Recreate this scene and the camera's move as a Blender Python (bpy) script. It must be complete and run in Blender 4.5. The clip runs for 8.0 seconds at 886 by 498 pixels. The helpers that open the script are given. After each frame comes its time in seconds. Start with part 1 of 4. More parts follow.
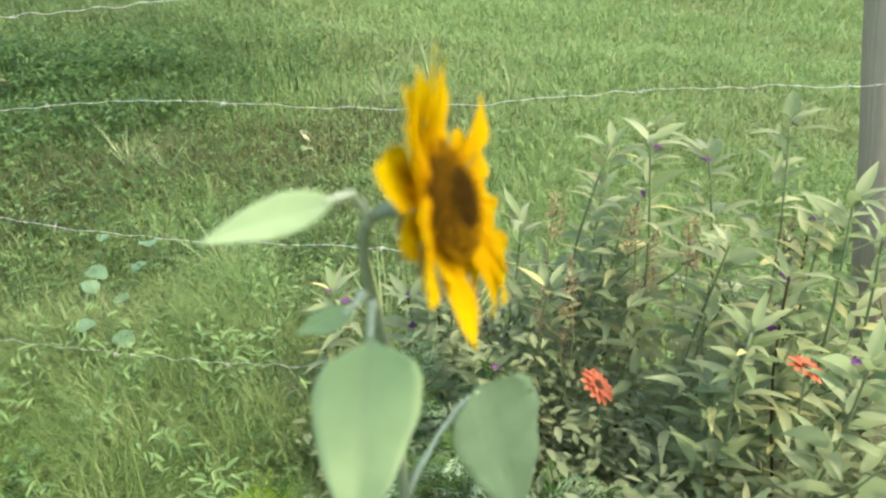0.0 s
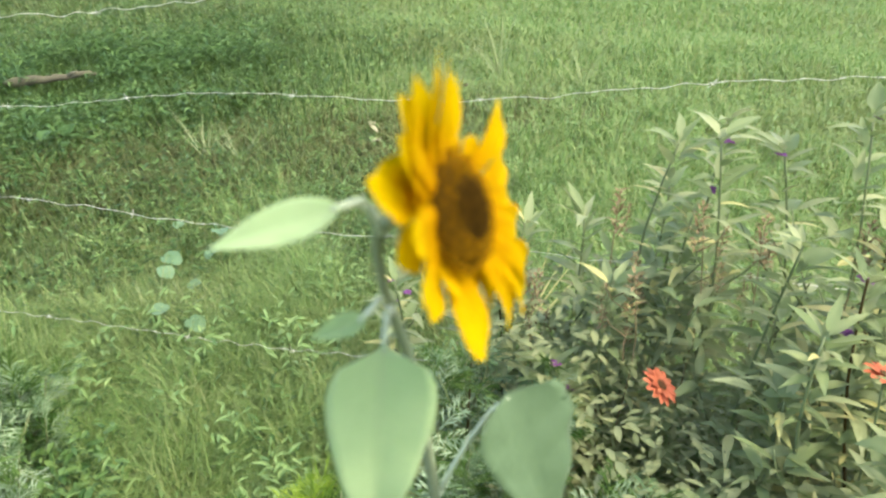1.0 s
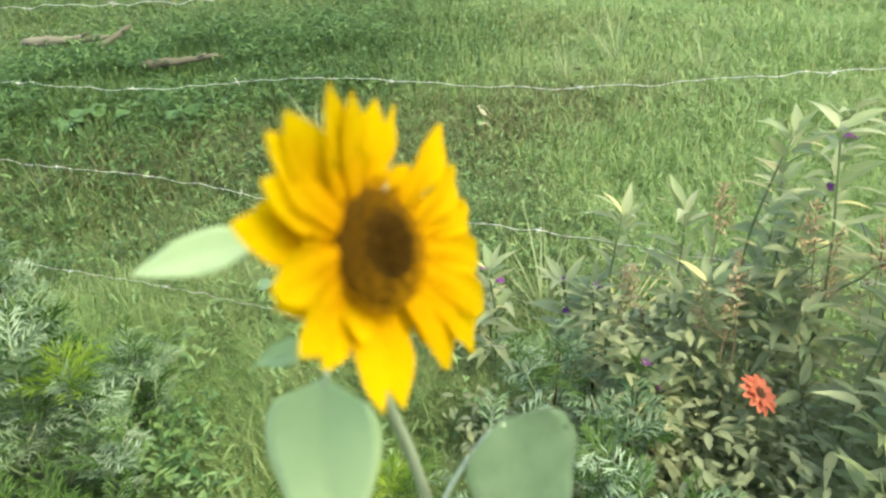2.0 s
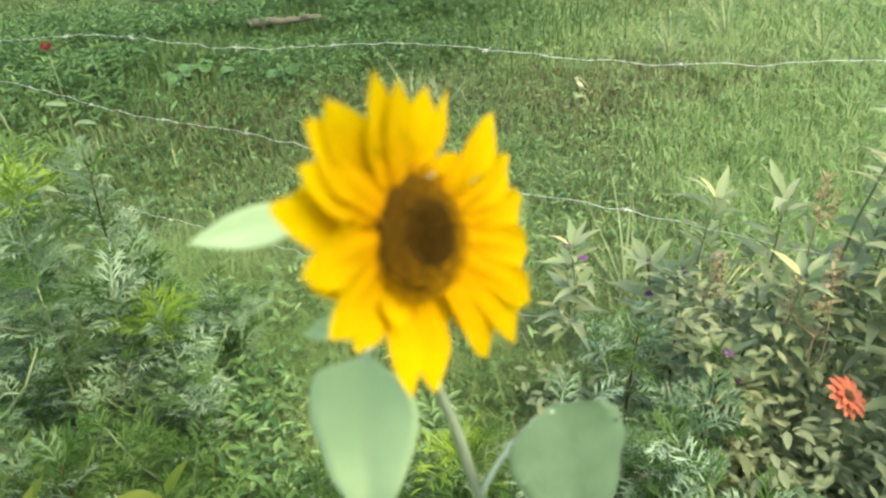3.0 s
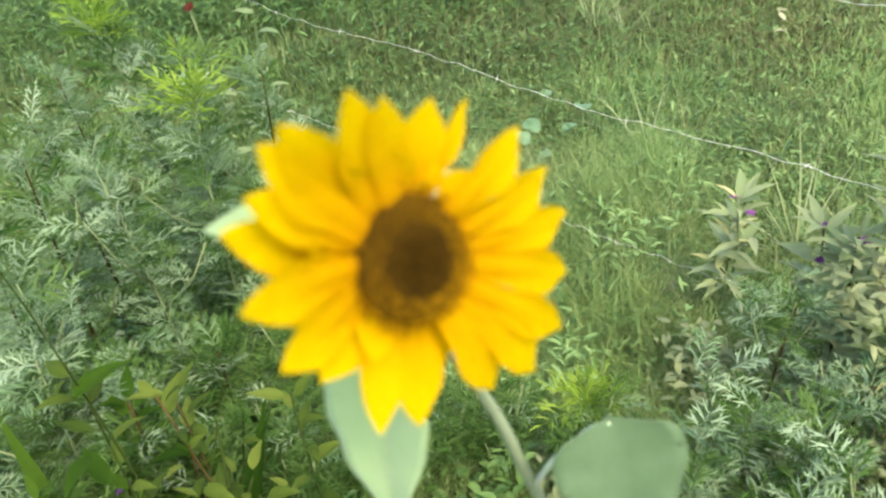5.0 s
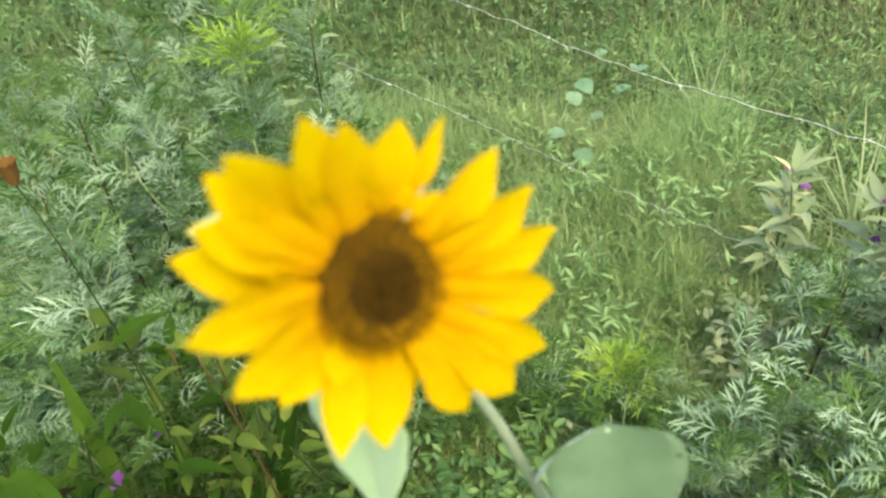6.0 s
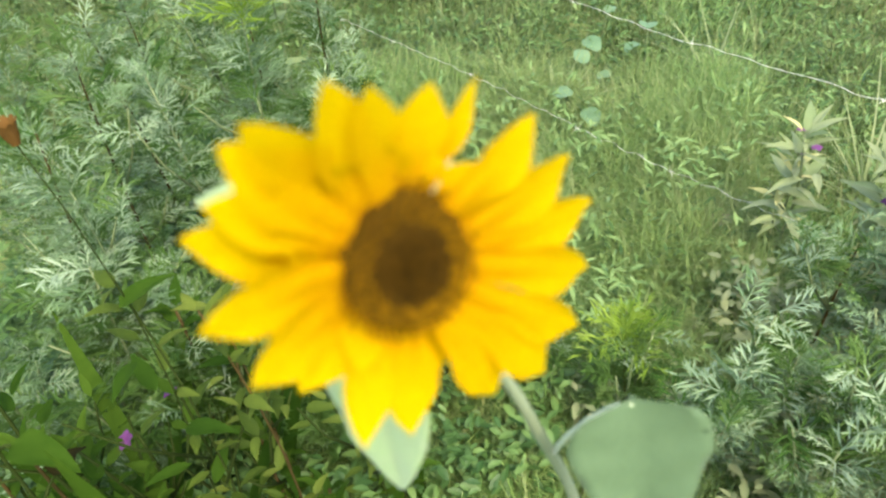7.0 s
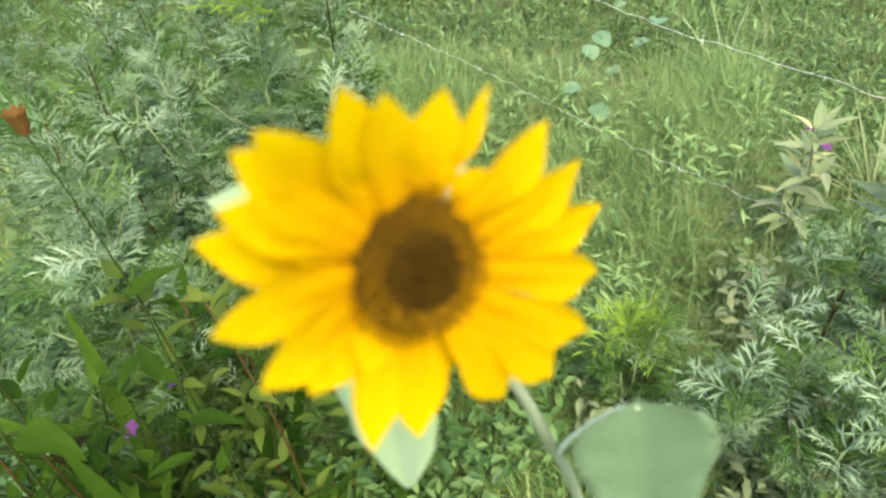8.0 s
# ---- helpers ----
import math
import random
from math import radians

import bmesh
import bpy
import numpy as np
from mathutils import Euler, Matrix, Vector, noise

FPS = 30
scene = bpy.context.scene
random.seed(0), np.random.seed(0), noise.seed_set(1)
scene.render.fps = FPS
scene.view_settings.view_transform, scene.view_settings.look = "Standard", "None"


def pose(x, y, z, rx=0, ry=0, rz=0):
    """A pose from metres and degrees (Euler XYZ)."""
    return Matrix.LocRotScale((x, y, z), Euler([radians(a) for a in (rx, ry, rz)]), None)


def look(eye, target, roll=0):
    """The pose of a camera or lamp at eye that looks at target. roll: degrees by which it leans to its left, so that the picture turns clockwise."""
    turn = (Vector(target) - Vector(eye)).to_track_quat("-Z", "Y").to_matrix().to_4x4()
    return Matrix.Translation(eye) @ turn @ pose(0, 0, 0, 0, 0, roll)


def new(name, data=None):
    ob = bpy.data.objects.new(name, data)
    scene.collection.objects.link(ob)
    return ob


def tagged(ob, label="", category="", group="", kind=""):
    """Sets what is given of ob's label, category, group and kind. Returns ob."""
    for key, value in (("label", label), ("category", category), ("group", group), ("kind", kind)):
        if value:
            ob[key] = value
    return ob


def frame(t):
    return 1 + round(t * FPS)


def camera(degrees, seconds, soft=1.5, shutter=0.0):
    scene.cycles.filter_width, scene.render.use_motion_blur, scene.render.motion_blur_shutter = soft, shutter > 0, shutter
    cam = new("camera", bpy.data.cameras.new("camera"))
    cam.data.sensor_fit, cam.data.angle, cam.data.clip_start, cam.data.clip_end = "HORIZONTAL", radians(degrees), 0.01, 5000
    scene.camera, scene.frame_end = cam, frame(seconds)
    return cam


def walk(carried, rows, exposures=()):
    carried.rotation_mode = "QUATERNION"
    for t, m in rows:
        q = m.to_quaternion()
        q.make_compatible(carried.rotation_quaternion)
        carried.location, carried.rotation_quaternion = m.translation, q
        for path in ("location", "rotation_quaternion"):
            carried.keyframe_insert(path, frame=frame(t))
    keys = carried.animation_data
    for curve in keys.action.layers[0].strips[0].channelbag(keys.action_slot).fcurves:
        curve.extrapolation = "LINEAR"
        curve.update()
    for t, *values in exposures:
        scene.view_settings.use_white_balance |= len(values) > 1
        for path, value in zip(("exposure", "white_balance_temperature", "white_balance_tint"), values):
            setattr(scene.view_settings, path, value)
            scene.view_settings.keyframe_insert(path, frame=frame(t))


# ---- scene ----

# camera: seconds, x, y, z, turn about x, y, z in degrees
cam = camera(62.0, 8.0, soft=2.4)
cam.data.dof.use_dof, cam.data.dof.focus_distance, cam.data.dof.aperture_fstop = True, 2.6, 11.5
ROWS = [
    (0, 0.3304, 0.3968, 1.5891, 62.77, -0.27, -29.81),
    (0.5, 0.3305, 0.4013, 1.5908, 62.72, -0.14, -28.28),
    (1, 0.3483, 0.3952, 1.5914, 62.12, 1.21, -24.62),
    (1.5, 0.3685, 0.4001, 1.5948, 61.65, 2.06, -20.19),
    (1.7, 0.3864, 0.3954, 1.5954, 61.61, 2.82, -18.43),
    (2.8, 0.4138, 0.3971, 1.5985, 59.30, 3.02, -9.69),
    (3, 0.4153, 0.3948, 1.6003, 59.14, 3.31, -8.16),
    (3.5, 0.4227, 0.4004, 1.6012, 58.47, 4.06, -4.65),
    (4, 0.4352, 0.4166, 1.6038, 57.66, 4.41, -0.61),
    (4.5, 0.4421, 0.4155, 1.6054, 55.99, 4.82, 2.62),
    (5, 0.4578, 0.4240, 1.6090, 54.08, 4.92, 5.89),
    (6.5, 0.4752, 0.4481, 1.6177, 49.40, 5.33, 10.96),
    (7, 0.4657, 0.4523, 1.6113, 47.89, 5.22, 10.68),
    (7.5, 0.4669, 0.4509, 1.6113, 47.57, 5.14, 11.02),
    (8, 0.4645, 0.4537, 1.6135, 47.44, 4.91, 11.56),
]
walk(cam, [(t, pose(x, y, z, a, b, c)) for t, x, y, z, a, b, c in ROWS], exposures=[(0.0, 2.06, 6500, 12), (1.5, 2.13, 6500, 11), (6.0, 2.18, 6500, 10), (8.0, 2.24, 6500, 10)])

# ---- light: hazy high sun and sky ----
SUN_UP, SUN_WAY = radians(56), radians(142)  # elevation; way round from +y towards +x
world = bpy.data.worlds.new("hazy_sky")
scene.world = world
world.use_nodes = True
wn = world.node_tree
sky = wn.nodes.new("ShaderNodeTexSky")
sky.sky_type, sky.sun_disc = "NISHITA", False
sky.sun_elevation, sky.sun_rotation = SUN_UP, SUN_WAY
sky.dust_density, sky.air_density = 3.0, 1.2
wn.nodes["Background"].inputs[1].default_value = 0.15
wn.links.new(sky.outputs[0], wn.nodes["Background"].inputs[0])
sun_data = bpy.data.lights.new("sun", "SUN")
sun_data.energy, sun_data.angle, sun_data.color = 1.15, radians(18), (1.0, 0.9, 0.66)
sun = new("sun", sun_data)
sun_from = Vector((math.cos(SUN_UP) * math.sin(SUN_WAY), math.cos(SUN_UP) * math.cos(SUN_WAY), math.sin(SUN_UP)))
sun.matrix_world = look(sun_from * 30, (0, 0, 0))

RNG = np.random.default_rng(7)
RND = random.Random(11)


# ---- materials ----
def node(tree, kind, **values):
    n = tree.nodes.new(kind)
    for key, value in values.items():
        n.inputs[key.replace("_", " ")].default_value = value
    return n


def shade(name, colours, rough=0.6, scale=60.0, vary="object", translucent=0.0, bump=0.2, patches=None, axis=None, stripes=0.0, sheen=0.0, gloss=0.3):
    """A procedural surface: colours run by a random value of the piece and by fine noise; patches: a colour and size of large blotches;
    axis: the ramp runs along the thing's own y instead; stripes: fine lines along y."""
    mat = bpy.data.materials.new(name)
    mat.use_nodes = True
    tree = mat.node_tree
    link = tree.links.new
    bsdf = tree.nodes["Principled BSDF"]
    bsdf.inputs["Roughness"].default_value = rough
    bsdf.inputs["Specular IOR Level"].default_value = gloss
    coord = tree.nodes.new("ShaderNodeTexCoord")
    fine = node(tree, "ShaderNodeTexNoise", Scale=scale, Detail=4.0)
    link(coord.outputs["Object"], fine.inputs["Vector"])
    ramp = tree.nodes.new("ShaderNodeValToRGB")
    while len(ramp.color_ramp.elements) < len(colours):
        ramp.color_ramp.elements.new(0.5)
    for i, c in enumerate(colours):
        ramp.color_ramp.elements[i].position = i / max(1, len(colours) - 1)
        ramp.color_ramp.elements[i].color = (*c, 1)
    if axis:
        sep = tree.nodes.new("ShaderNodeSeparateXYZ")
        link(coord.outputs["Object"], sep.inputs[0])
        source = sep.outputs[axis]
    elif vary == "island":
        source = tree.nodes.new("ShaderNodeNewGeometry").outputs["Random Per Island"]
    else:
        source = tree.nodes.new("ShaderNodeObjectInfo").outputs["Random"]
    amount = node(tree, "ShaderNodeMath")
    amount.operation = "MULTIPLY_ADD"
    link(fine.outputs["Fac"], amount.inputs[0])
    amount.inputs[1].default_value = 0.5
    shift = node(tree, "ShaderNodeMath")
    shift.operation = "SUBTRACT"
    link(source, shift.inputs[0])
    shift.inputs[1].default_value = 0.25
    link(shift.outputs[0], amount.inputs[2])
    link(amount.outputs[0], ramp.inputs[0])
    colour = ramp.outputs[0]
    if patches:
        tint, size, strength = patches
        big = node(tree, "ShaderNodeTexNoise", Scale=size, Detail=3.0)
        link(coord.outputs["Object"], big.inputs["Vector"])
        cut = tree.nodes.new("ShaderNodeMapRange")
        cut.inputs["From Min"].default_value, cut.inputs["From Max"].default_value = 0.48, 0.68
        cut.inputs["To Max"].default_value = strength
        link(big.outputs["Fac"], cut.inputs["Value"])
        mix = tree.nodes.new("ShaderNodeMix")
        mix.data_type = "RGBA"
        link(cut.outputs[0], mix.inputs["Factor"])
        link(colour, mix.inputs["A"])
        mix.inputs["B"].default_value = (*tint, 1)
        colour = mix.outputs["Result"]
    link(colour, bsdf.inputs["Base Color"])
    height = fine.outputs["Fac"]
    if stripes:
        wave = node(tree, "ShaderNodeTexWave", Scale=stripes, Distortion=1.5, Detail=2.0)
        wave.bands_direction = "X"
        link(coord.outputs["Object"], wave.inputs["Vector"])
        add = node(tree, "ShaderNodeMath")
        link(wave.outputs["Fac"], add.inputs[0])
        link(fine.outputs["Fac"], add.inputs[1])
        height = add.outputs[0]
    if bump:
        relief = node(tree, "ShaderNodeBump", Strength=bump, Distance=0.002)
        link(height, relief.inputs["Height"])
        link(relief.outputs[0], bsdf.inputs["Normal"])
    if sheen:
        bsdf.inputs["Sheen Weight"].default_value = sheen
    if translucent:
        through_leaf = tree.nodes.new("ShaderNodeBsdfTranslucent")
        link(colour, through_leaf.inputs["Color"])
        both = tree.nodes.new("ShaderNodeMixShader")
        both.inputs[0].default_value = translucent
        link(bsdf.outputs[0], both.inputs[1])
        link(through_leaf.outputs[0], both.inputs[2])
        link(both.outputs[0], tree.nodes["Material Output"].inputs[0])
    return mat


GROUND = shade("soil_and_turf", [(0.06, 0.095, 0.024), (0.1, 0.135, 0.036), (0.14, 0.155, 0.055)], 0.95, 9.0, patches=((0.12, 0.11, 0.045), 0.6, 0.6), bump=0.8)
GRASS = shade("grass", [(0.096, 0.18, 0.042), (0.138, 0.235, 0.058), (0.188, 0.285, 0.076), (0.27, 0.32, 0.12)], 0.5, 3.0, "island", 0.4, 0.0, ((0.19, 0.18, 0.07), 0.45, 0.4))
WEED = shade("weed_leaf", [(0.115, 0.205, 0.06), (0.155, 0.25, 0.075), (0.205, 0.3, 0.1)], 0.5, 20.0, "island", 0.35, 0.1)
STRAW = shade("dry_grass", [(0.076, 0.088, 0.026), (0.11, 0.118, 0.036), (0.155, 0.155, 0.056)], 0.6, 3.0, "island", 0.35, 0.0)
DARK_GRASS = shade("rank_grass", [(0.034, 0.075, 0.013), (0.058, 0.11, 0.02), (0.095, 0.15, 0.032)], 0.5, 3.0, "island", 0.35, 0.0)
# dark weeds by the logs; also carries the shade of the mugwort undergrowth
DARK_WEED = shade("dark_shaded_weed_leaf", [(0.028, 0.072, 0.014), (0.056, 0.115, 0.024), (0.112, 0.188, 0.046)], 0.5, 20.0, "island", 0.3, 0.0)
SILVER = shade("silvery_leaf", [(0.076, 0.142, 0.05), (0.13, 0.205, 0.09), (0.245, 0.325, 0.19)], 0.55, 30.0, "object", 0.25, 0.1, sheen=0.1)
MUG_GREEN = shade("mugwort_leaf", [(0.036, 0.085, 0.014), (0.058, 0.112, 0.022), (0.096, 0.16, 0.04)], 0.55, 40.0, "object", 0.35, 0.15, gloss=0.12)
FRESH = shade("fresh_tip", [(0.115, 0.2, 0.018), (0.17, 0.265, 0.024), (0.225, 0.32, 0.038)], 0.5, 30.0, "object", 0.4, 0.1)
# GREEN and PALE kept light and narrow in range, with the bed's haze mixed in
GREEN = shade("green_leaf", [(0.155, 0.21, 0.085), (0.19, 0.25, 0.1), (0.23, 0.29, 0.12)], 0.55, 40.0, "object", 0.45, 0.15)
OLIVE_LEAF = shade("olive_leaf", [(0.034, 0.058, 0.007), (0.06, 0.09, 0.011), (0.105, 0.132, 0.02)], 0.6, 40.0, "object", 0.4, 0.15, gloss=0.08)
PALE = shade("pale_leaf", [(0.18, 0.225, 0.09), (0.225, 0.27, 0.115), (0.285, 0.32, 0.15)], 0.5, 40.0, "object", 0.35, 0.15)
YELLOWED = shade("yellowed_leaf", [(0.36, 0.36, 0.13), (0.48, 0.44, 0.18)], 0.5, 40.0, "object", 0.3, 0.15)
BLUISH = shade("bluish_leaf", [(0.08, 0.155, 0.068), (0.125, 0.205, 0.1)], 0.55, 40.0, "object", 0.25, 0.15)
# deep green, taken darker still to hold the shade beside the mugwort
DEEP = shade("deep_green_shaded_leaf", [(0.014, 0.036, 0.003), (0.023, 0.052, 0.004), (0.042, 0.078, 0.007)], 0.75, 40.0, "object", 0.3, 0.15, gloss=0.04)
DARK_STEM = shade("dark_green_stem", [(0.014, 0.024, 0.004), (0.024, 0.036, 0.007)], 0.8, 80.0, gloss=0.04)
DEAD = shade("dead_brown_leaf", [(0.009, 0.009, 0.002), (0.016, 0.014, 0.004)], 0.85, 60.0, bump=0.5, gloss=0.02)
STEM = shade("green_stem", [(0.095, 0.13, 0.05), (0.135, 0.165, 0.068)], 0.6, 80.0)
RED_STEM = shade("reddish_stem", [(0.03, 0.022, 0.006), (0.05, 0.034, 0.01)], 0.75, 80.0, gloss=0.06)
PETAL = shade("sunflower_petal", [(0.465, 0.2, 0.0), (0.505, 0.288, 0.0), (0.53, 0.335, 0.0), (0.55, 0.372, 0.0)], 0.8, 7.0, translucent=0.45, bump=0.35, axis="Y", stripes=26.0, gloss=0.02)
DISC = shade("disc_floret", [(0.018, 0.0095, 0.001), (0.028, 0.0145, 0.0012), (0.042, 0.021, 0.0015)], 0.9, 500.0, "island", bump=0.3, gloss=0.03)
FRINGE = shade("fringe_floret", [(0.12, 0.06, 0.001), (0.16, 0.08, 0.001), (0.2, 0.102, 0.002)], 0.9, 500.0, "island", bump=0.3, gloss=0.03)
HAIRY = shade("hairy_green", [(0.32, 0.38, 0.23), (0.42, 0.48, 0.31)], 0.7, 300.0, bump=0.5, sheen=0.25)
SUNLEAF = shade("sunflower_leaf", [(0.32, 0.45, 0.19), (0.37, 0.5, 0.235), (0.42, 0.55, 0.28)], 0.6, 120.0, "object", 0.5, 0.4, sheen=0.3)
# darker copy of the sunflower leaf, with shade put into the base colour
SHADED_SUNLEAF = shade("shaded_sunflower_leaf", [(0.06, 0.11, 0.046), (0.08, 0.135, 0.06), (0.1, 0.16, 0.074)], 0.65, 120.0, "object", 0.3, 0.4, sheen=0.1)
ORANGE = shade("orange_petal", [(0.4, 0.1, 0.045), (0.48, 0.145, 0.065)], 0.6, 60.0, translucent=0.25)
DARK_RED = shade("dark_red_petal", [(0.05, 0.008, 0.004), (0.085, 0.014, 0.007)], 0.6, 60.0, translucent=0.25, gloss=0.1)
PURPLE = shade("purple_petal", [(0.1, 0.028, 0.11), (0.15, 0.045, 0.155), (0.21, 0.065, 0.205)], 0.6, 60.0, translucent=0.3)
BUD_BROWN = shade("bud_scale", [(0.07, 0.04, 0.009), (0.11, 0.054, 0.014)], 0.8, 60.0, gloss=0.05)
DARK_EYE = shade("flower_eye", [(0.05, 0.025, 0.012), (0.12, 0.06, 0.02)], 0.8, 400.0)
WIRE = shade("galvanised_wire", [(0.5, 0.5, 0.42), (0.66, 0.65, 0.55)], 0.45, 90.0)
WIRE.node_tree.nodes["Principled BSDF"].inputs["Metallic"].default_value = 0.35
POST = shade("weathered_wood", [(0.23, 0.195, 0.125), (0.33, 0.285, 0.19), (0.42, 0.37, 0.25)], 0.9, 14.0, stripes=40.0, bump=0.9, gloss=0.05)
LOG = shade("grey_log", [(0.07, 0.066, 0.04), (0.1, 0.096, 0.062), (0.15, 0.142, 0.095)], 0.95, 12.0, bump=0.9, gloss=0.05)
# olive, brownish grass; the left side's thinner haze is put in as darker colour
OLIVE = shade("darkened_meadow_grass", [(0.042, 0.083, 0.016), (0.066, 0.116, 0.023), (0.1, 0.152, 0.035), (0.16, 0.178, 0.064)], 0.5, 3.0, "island", 0.4, 0.0, ((0.085, 0.1, 0.03), 0.55, 0.4))
# paler, more even copy of the weed leaf: haze over the bed as colour
BED_WEED = shade("haze_paled_bed_weed_leaf", [(0.2, 0.24, 0.108), (0.24, 0.275, 0.128), (0.285, 0.31, 0.145)], 0.7, 20.0, "island", 0.5, 0.1)
FLOWER_STEM = shade("hairy_stem", [(0.17, 0.205, 0.12), (0.22, 0.255, 0.155)], 0.8, 300.0, bump=0.5, gloss=0.1)
PALE_STONE = shade("dry_leaf_litter", [(0.16, 0.155, 0.09), (0.24, 0.23, 0.14)], 0.9, 30.0, bump=0.6, gloss=0.05)
SEED = shade("dry_seed_head", [(0.1, 0.075, 0.035), (0.17, 0.13, 0.065), (0.27, 0.21, 0.115)], 0.9, 60.0, "island", bump=0.3, gloss=0.05)


# ---- mesh helpers ----
def mesh_of(name, verts, faces, mat, smooth=True):
    me = bpy.data.meshes.new(name)
    me.from_pydata([tuple(v) for v in verts], [], faces)
    me.materials.append(mat)
    if smooth:
        me.polygons.foreach_set("use_smooth", [True] * len(me.polygons))
    me.update()
    return me


def many(name, verts, sizes, index, mat):
    """A large mesh from arrays: corner counts and corner indices of its faces."""
    me = bpy.data.meshes.new(name)
    me.vertices.add(len(verts))
    me.vertices.foreach_set("co", np.asarray(verts, dtype=np.float32).ravel())
    me.loops.add(len(index))
    me.loops.foreach_set("vertex_index", np.asarray(index, dtype=np.int32))
    me.polygons.add(len(sizes))
    me.polygons.foreach_set("loop_start", np.concatenate([[0], np.cumsum(sizes)[:-1]]).astype(np.int32))
    me.polygons.foreach_set("use_smooth", np.ones(len(sizes), dtype=bool))
    me.update(calc_edges=True)
    me.validate()
    me.materials.append(mat)
    return me


def part(name, me, parent, m=None, label=""):
    ob = new(name, me)
    ob.parent = parent
    if m is not None:
        ob.matrix_basis = m
    if label:
        ob["label"] = label
    return ob


def thing(name, at=(0, 0, 0), turn=0.0):
    ob = new(name)
    ob.empty_display_size = 0.05
    ob.matrix_basis = pose(*at, 0, 0, turn)
    return ob


def tube(path, radii, sides=7):
    """Verts and faces of a tapered tube along points, closed at both ends."""
    pts = [Vector(p) for p in path]
    verts, faces = [], []
    for i, p in enumerate(pts):
        way = (pts[min(i + 1, len(pts) - 1)] - pts[max(i - 1, 0)]).normalized()
        side = way.cross(Vector((0.31, 0.17, 0.93))).normalized() if abs(way.z) < 0.9 else way.cross(Vector((1, 0.2, 0))).normalized()
        other = way.cross(side)
        for k in range(sides):
            a = 2 * math.pi * k / sides
            verts.append(p + (side * math.cos(a) + other * math.sin(a)) * radii[i])
    for i in range(len(pts) - 1):
        for k in range(sides):
            a, b = i * sides + k, i * sides + (k + 1) % sides
            faces.append((a, b, b + sides, a + sides))
    faces.append(tuple(range(sides))[::-1])
    faces.append(tuple(len(verts) - sides + k for k in range(sides)))
    return verts, faces


def blade(length, width, profile, along=8, across=4, droop=0.15, fold=0.12, wave=0.0, thick=0.0):
    """A leaf or petal along +y from the origin, upper side to +z. profile(u): half width as a share, for u from 0 to 1."""
    verts, faces = [], []
    for i in range(along + 1):
        u = i / along
        w = width * 0.5 * profile(u)
        for j in range(across + 1):
            s = 2 * j / across - 1
            z = fold * w * abs(s) - droop * length * u * u + wave * width * math.sin(u * 9 + s * 2.0) * s
            verts.append((s * w, u * length, z))
    row = across + 1
    for i in range(along):
        for j in range(across):
            a = i * row + j
            faces.append((a, a + 1, a + row + 1, a + row))
    if thick:
        n = len(verts)
        verts += [(x, y, z - thick) for x, y, z in verts]
        faces += [tuple(reversed([v + n for v in f])) for f in faces]
        rim = [i * row for i in range(along + 1)] + [along * row + j for j in range(1, row)] + [i * row + across for i in range(along - 1, -1, -1)] + list(range(across - 1, 0, -1))
        faces += [(rim[k - 1], rim[k], rim[k] + n, rim[k - 1] + n) for k in range(len(rim))]
    return verts, faces


def lance(u):
    return max(0.02, math.sin(math.pi * min(1, u ** 0.8)) ** 0.9 * (1.15 - 0.4 * u))


def ovate(u):
    return max(0.02, math.sin(math.pi * u ** 0.62) ** 0.8)


def heart(u):
    return max(0.02, math.sin(math.pi * u ** 0.5) ** 0.72 * (1.06 - 0.18 * u))


def rounded(u):
    return max(0.05, math.sin(math.pi * min(0.97, 0.03 + 0.94 * u)) ** 0.55)


def petal_form(u):
    return max(0.015, (0.42 + 0.75 * u) if u < 0.4 else (0.72 + 0.28 * math.sin((u - 0.4) / 0.15 * math.pi / 2) if u < 0.55 else math.cos((u - 0.55) / 0.45 * math.pi / 2) ** 0.9))


def lie(x, y):
    """Height of the ground."""
    return 0.035 * np.sin(0.9 * x + 0.4) * np.sin(0.8 * y + 1.1) + 0.02 * np.sin(2.3 * x + 1.7 * y) + 0.012 * np.sin(4.1 * x - 3.3 * y + 0.6)


# ---- ground ----
ring = np.concatenate([np.linspace(0, 14, 90), np.geomspace(14.6, 1500, 26)])
spokes = 180
gv, gf = [], []
for i, r in enumerate(ring):
    for k in range(spokes):
        a = 2 * math.pi * k / spokes
        x, y = 0.4 + r * math.cos(a), 0.4 + r * math.sin(a)
        gv.append((x, y, float(lie(x, y)) * max(0.0, 1 - r / 40)))
for i in range(len(ring) - 1):
    for k in range(spokes):
        a, b = i * spokes + k, i * spokes + (k + 1) % spokes
        gf.append((a, a + spokes, b + spokes, b) if i else (0, a + spokes, b + spokes))
ground = new("ground", mesh_of("ground", gv, gf, GROUND))
tagged(ground, "uneven soil and turf under rough grass", "ground", kind="structure")


def mottle(x, y, cell, seed):
    """Smooth random values from 0 to 1 over the ground, in cells of the given size."""
    grid = np.random.default_rng(seed).random((97, 97))
    u, w = x / cell, y / cell
    i, j = np.floor(u).astype(int), np.floor(w).astype(int)
    p, q = u - i, w - j
    p, q = p * p * (3 - 2 * p), q * q * (3 - 2 * q)
    i, j, i2, j2 = i % 97, j % 97, (i + 1) % 97, (j + 1) % 97
    return (grid[i, j] * (1 - p) + grid[i2, j] * p) * (1 - q) + (grid[i, j2] * (1 - p) + grid[i2, j2] * p) * q


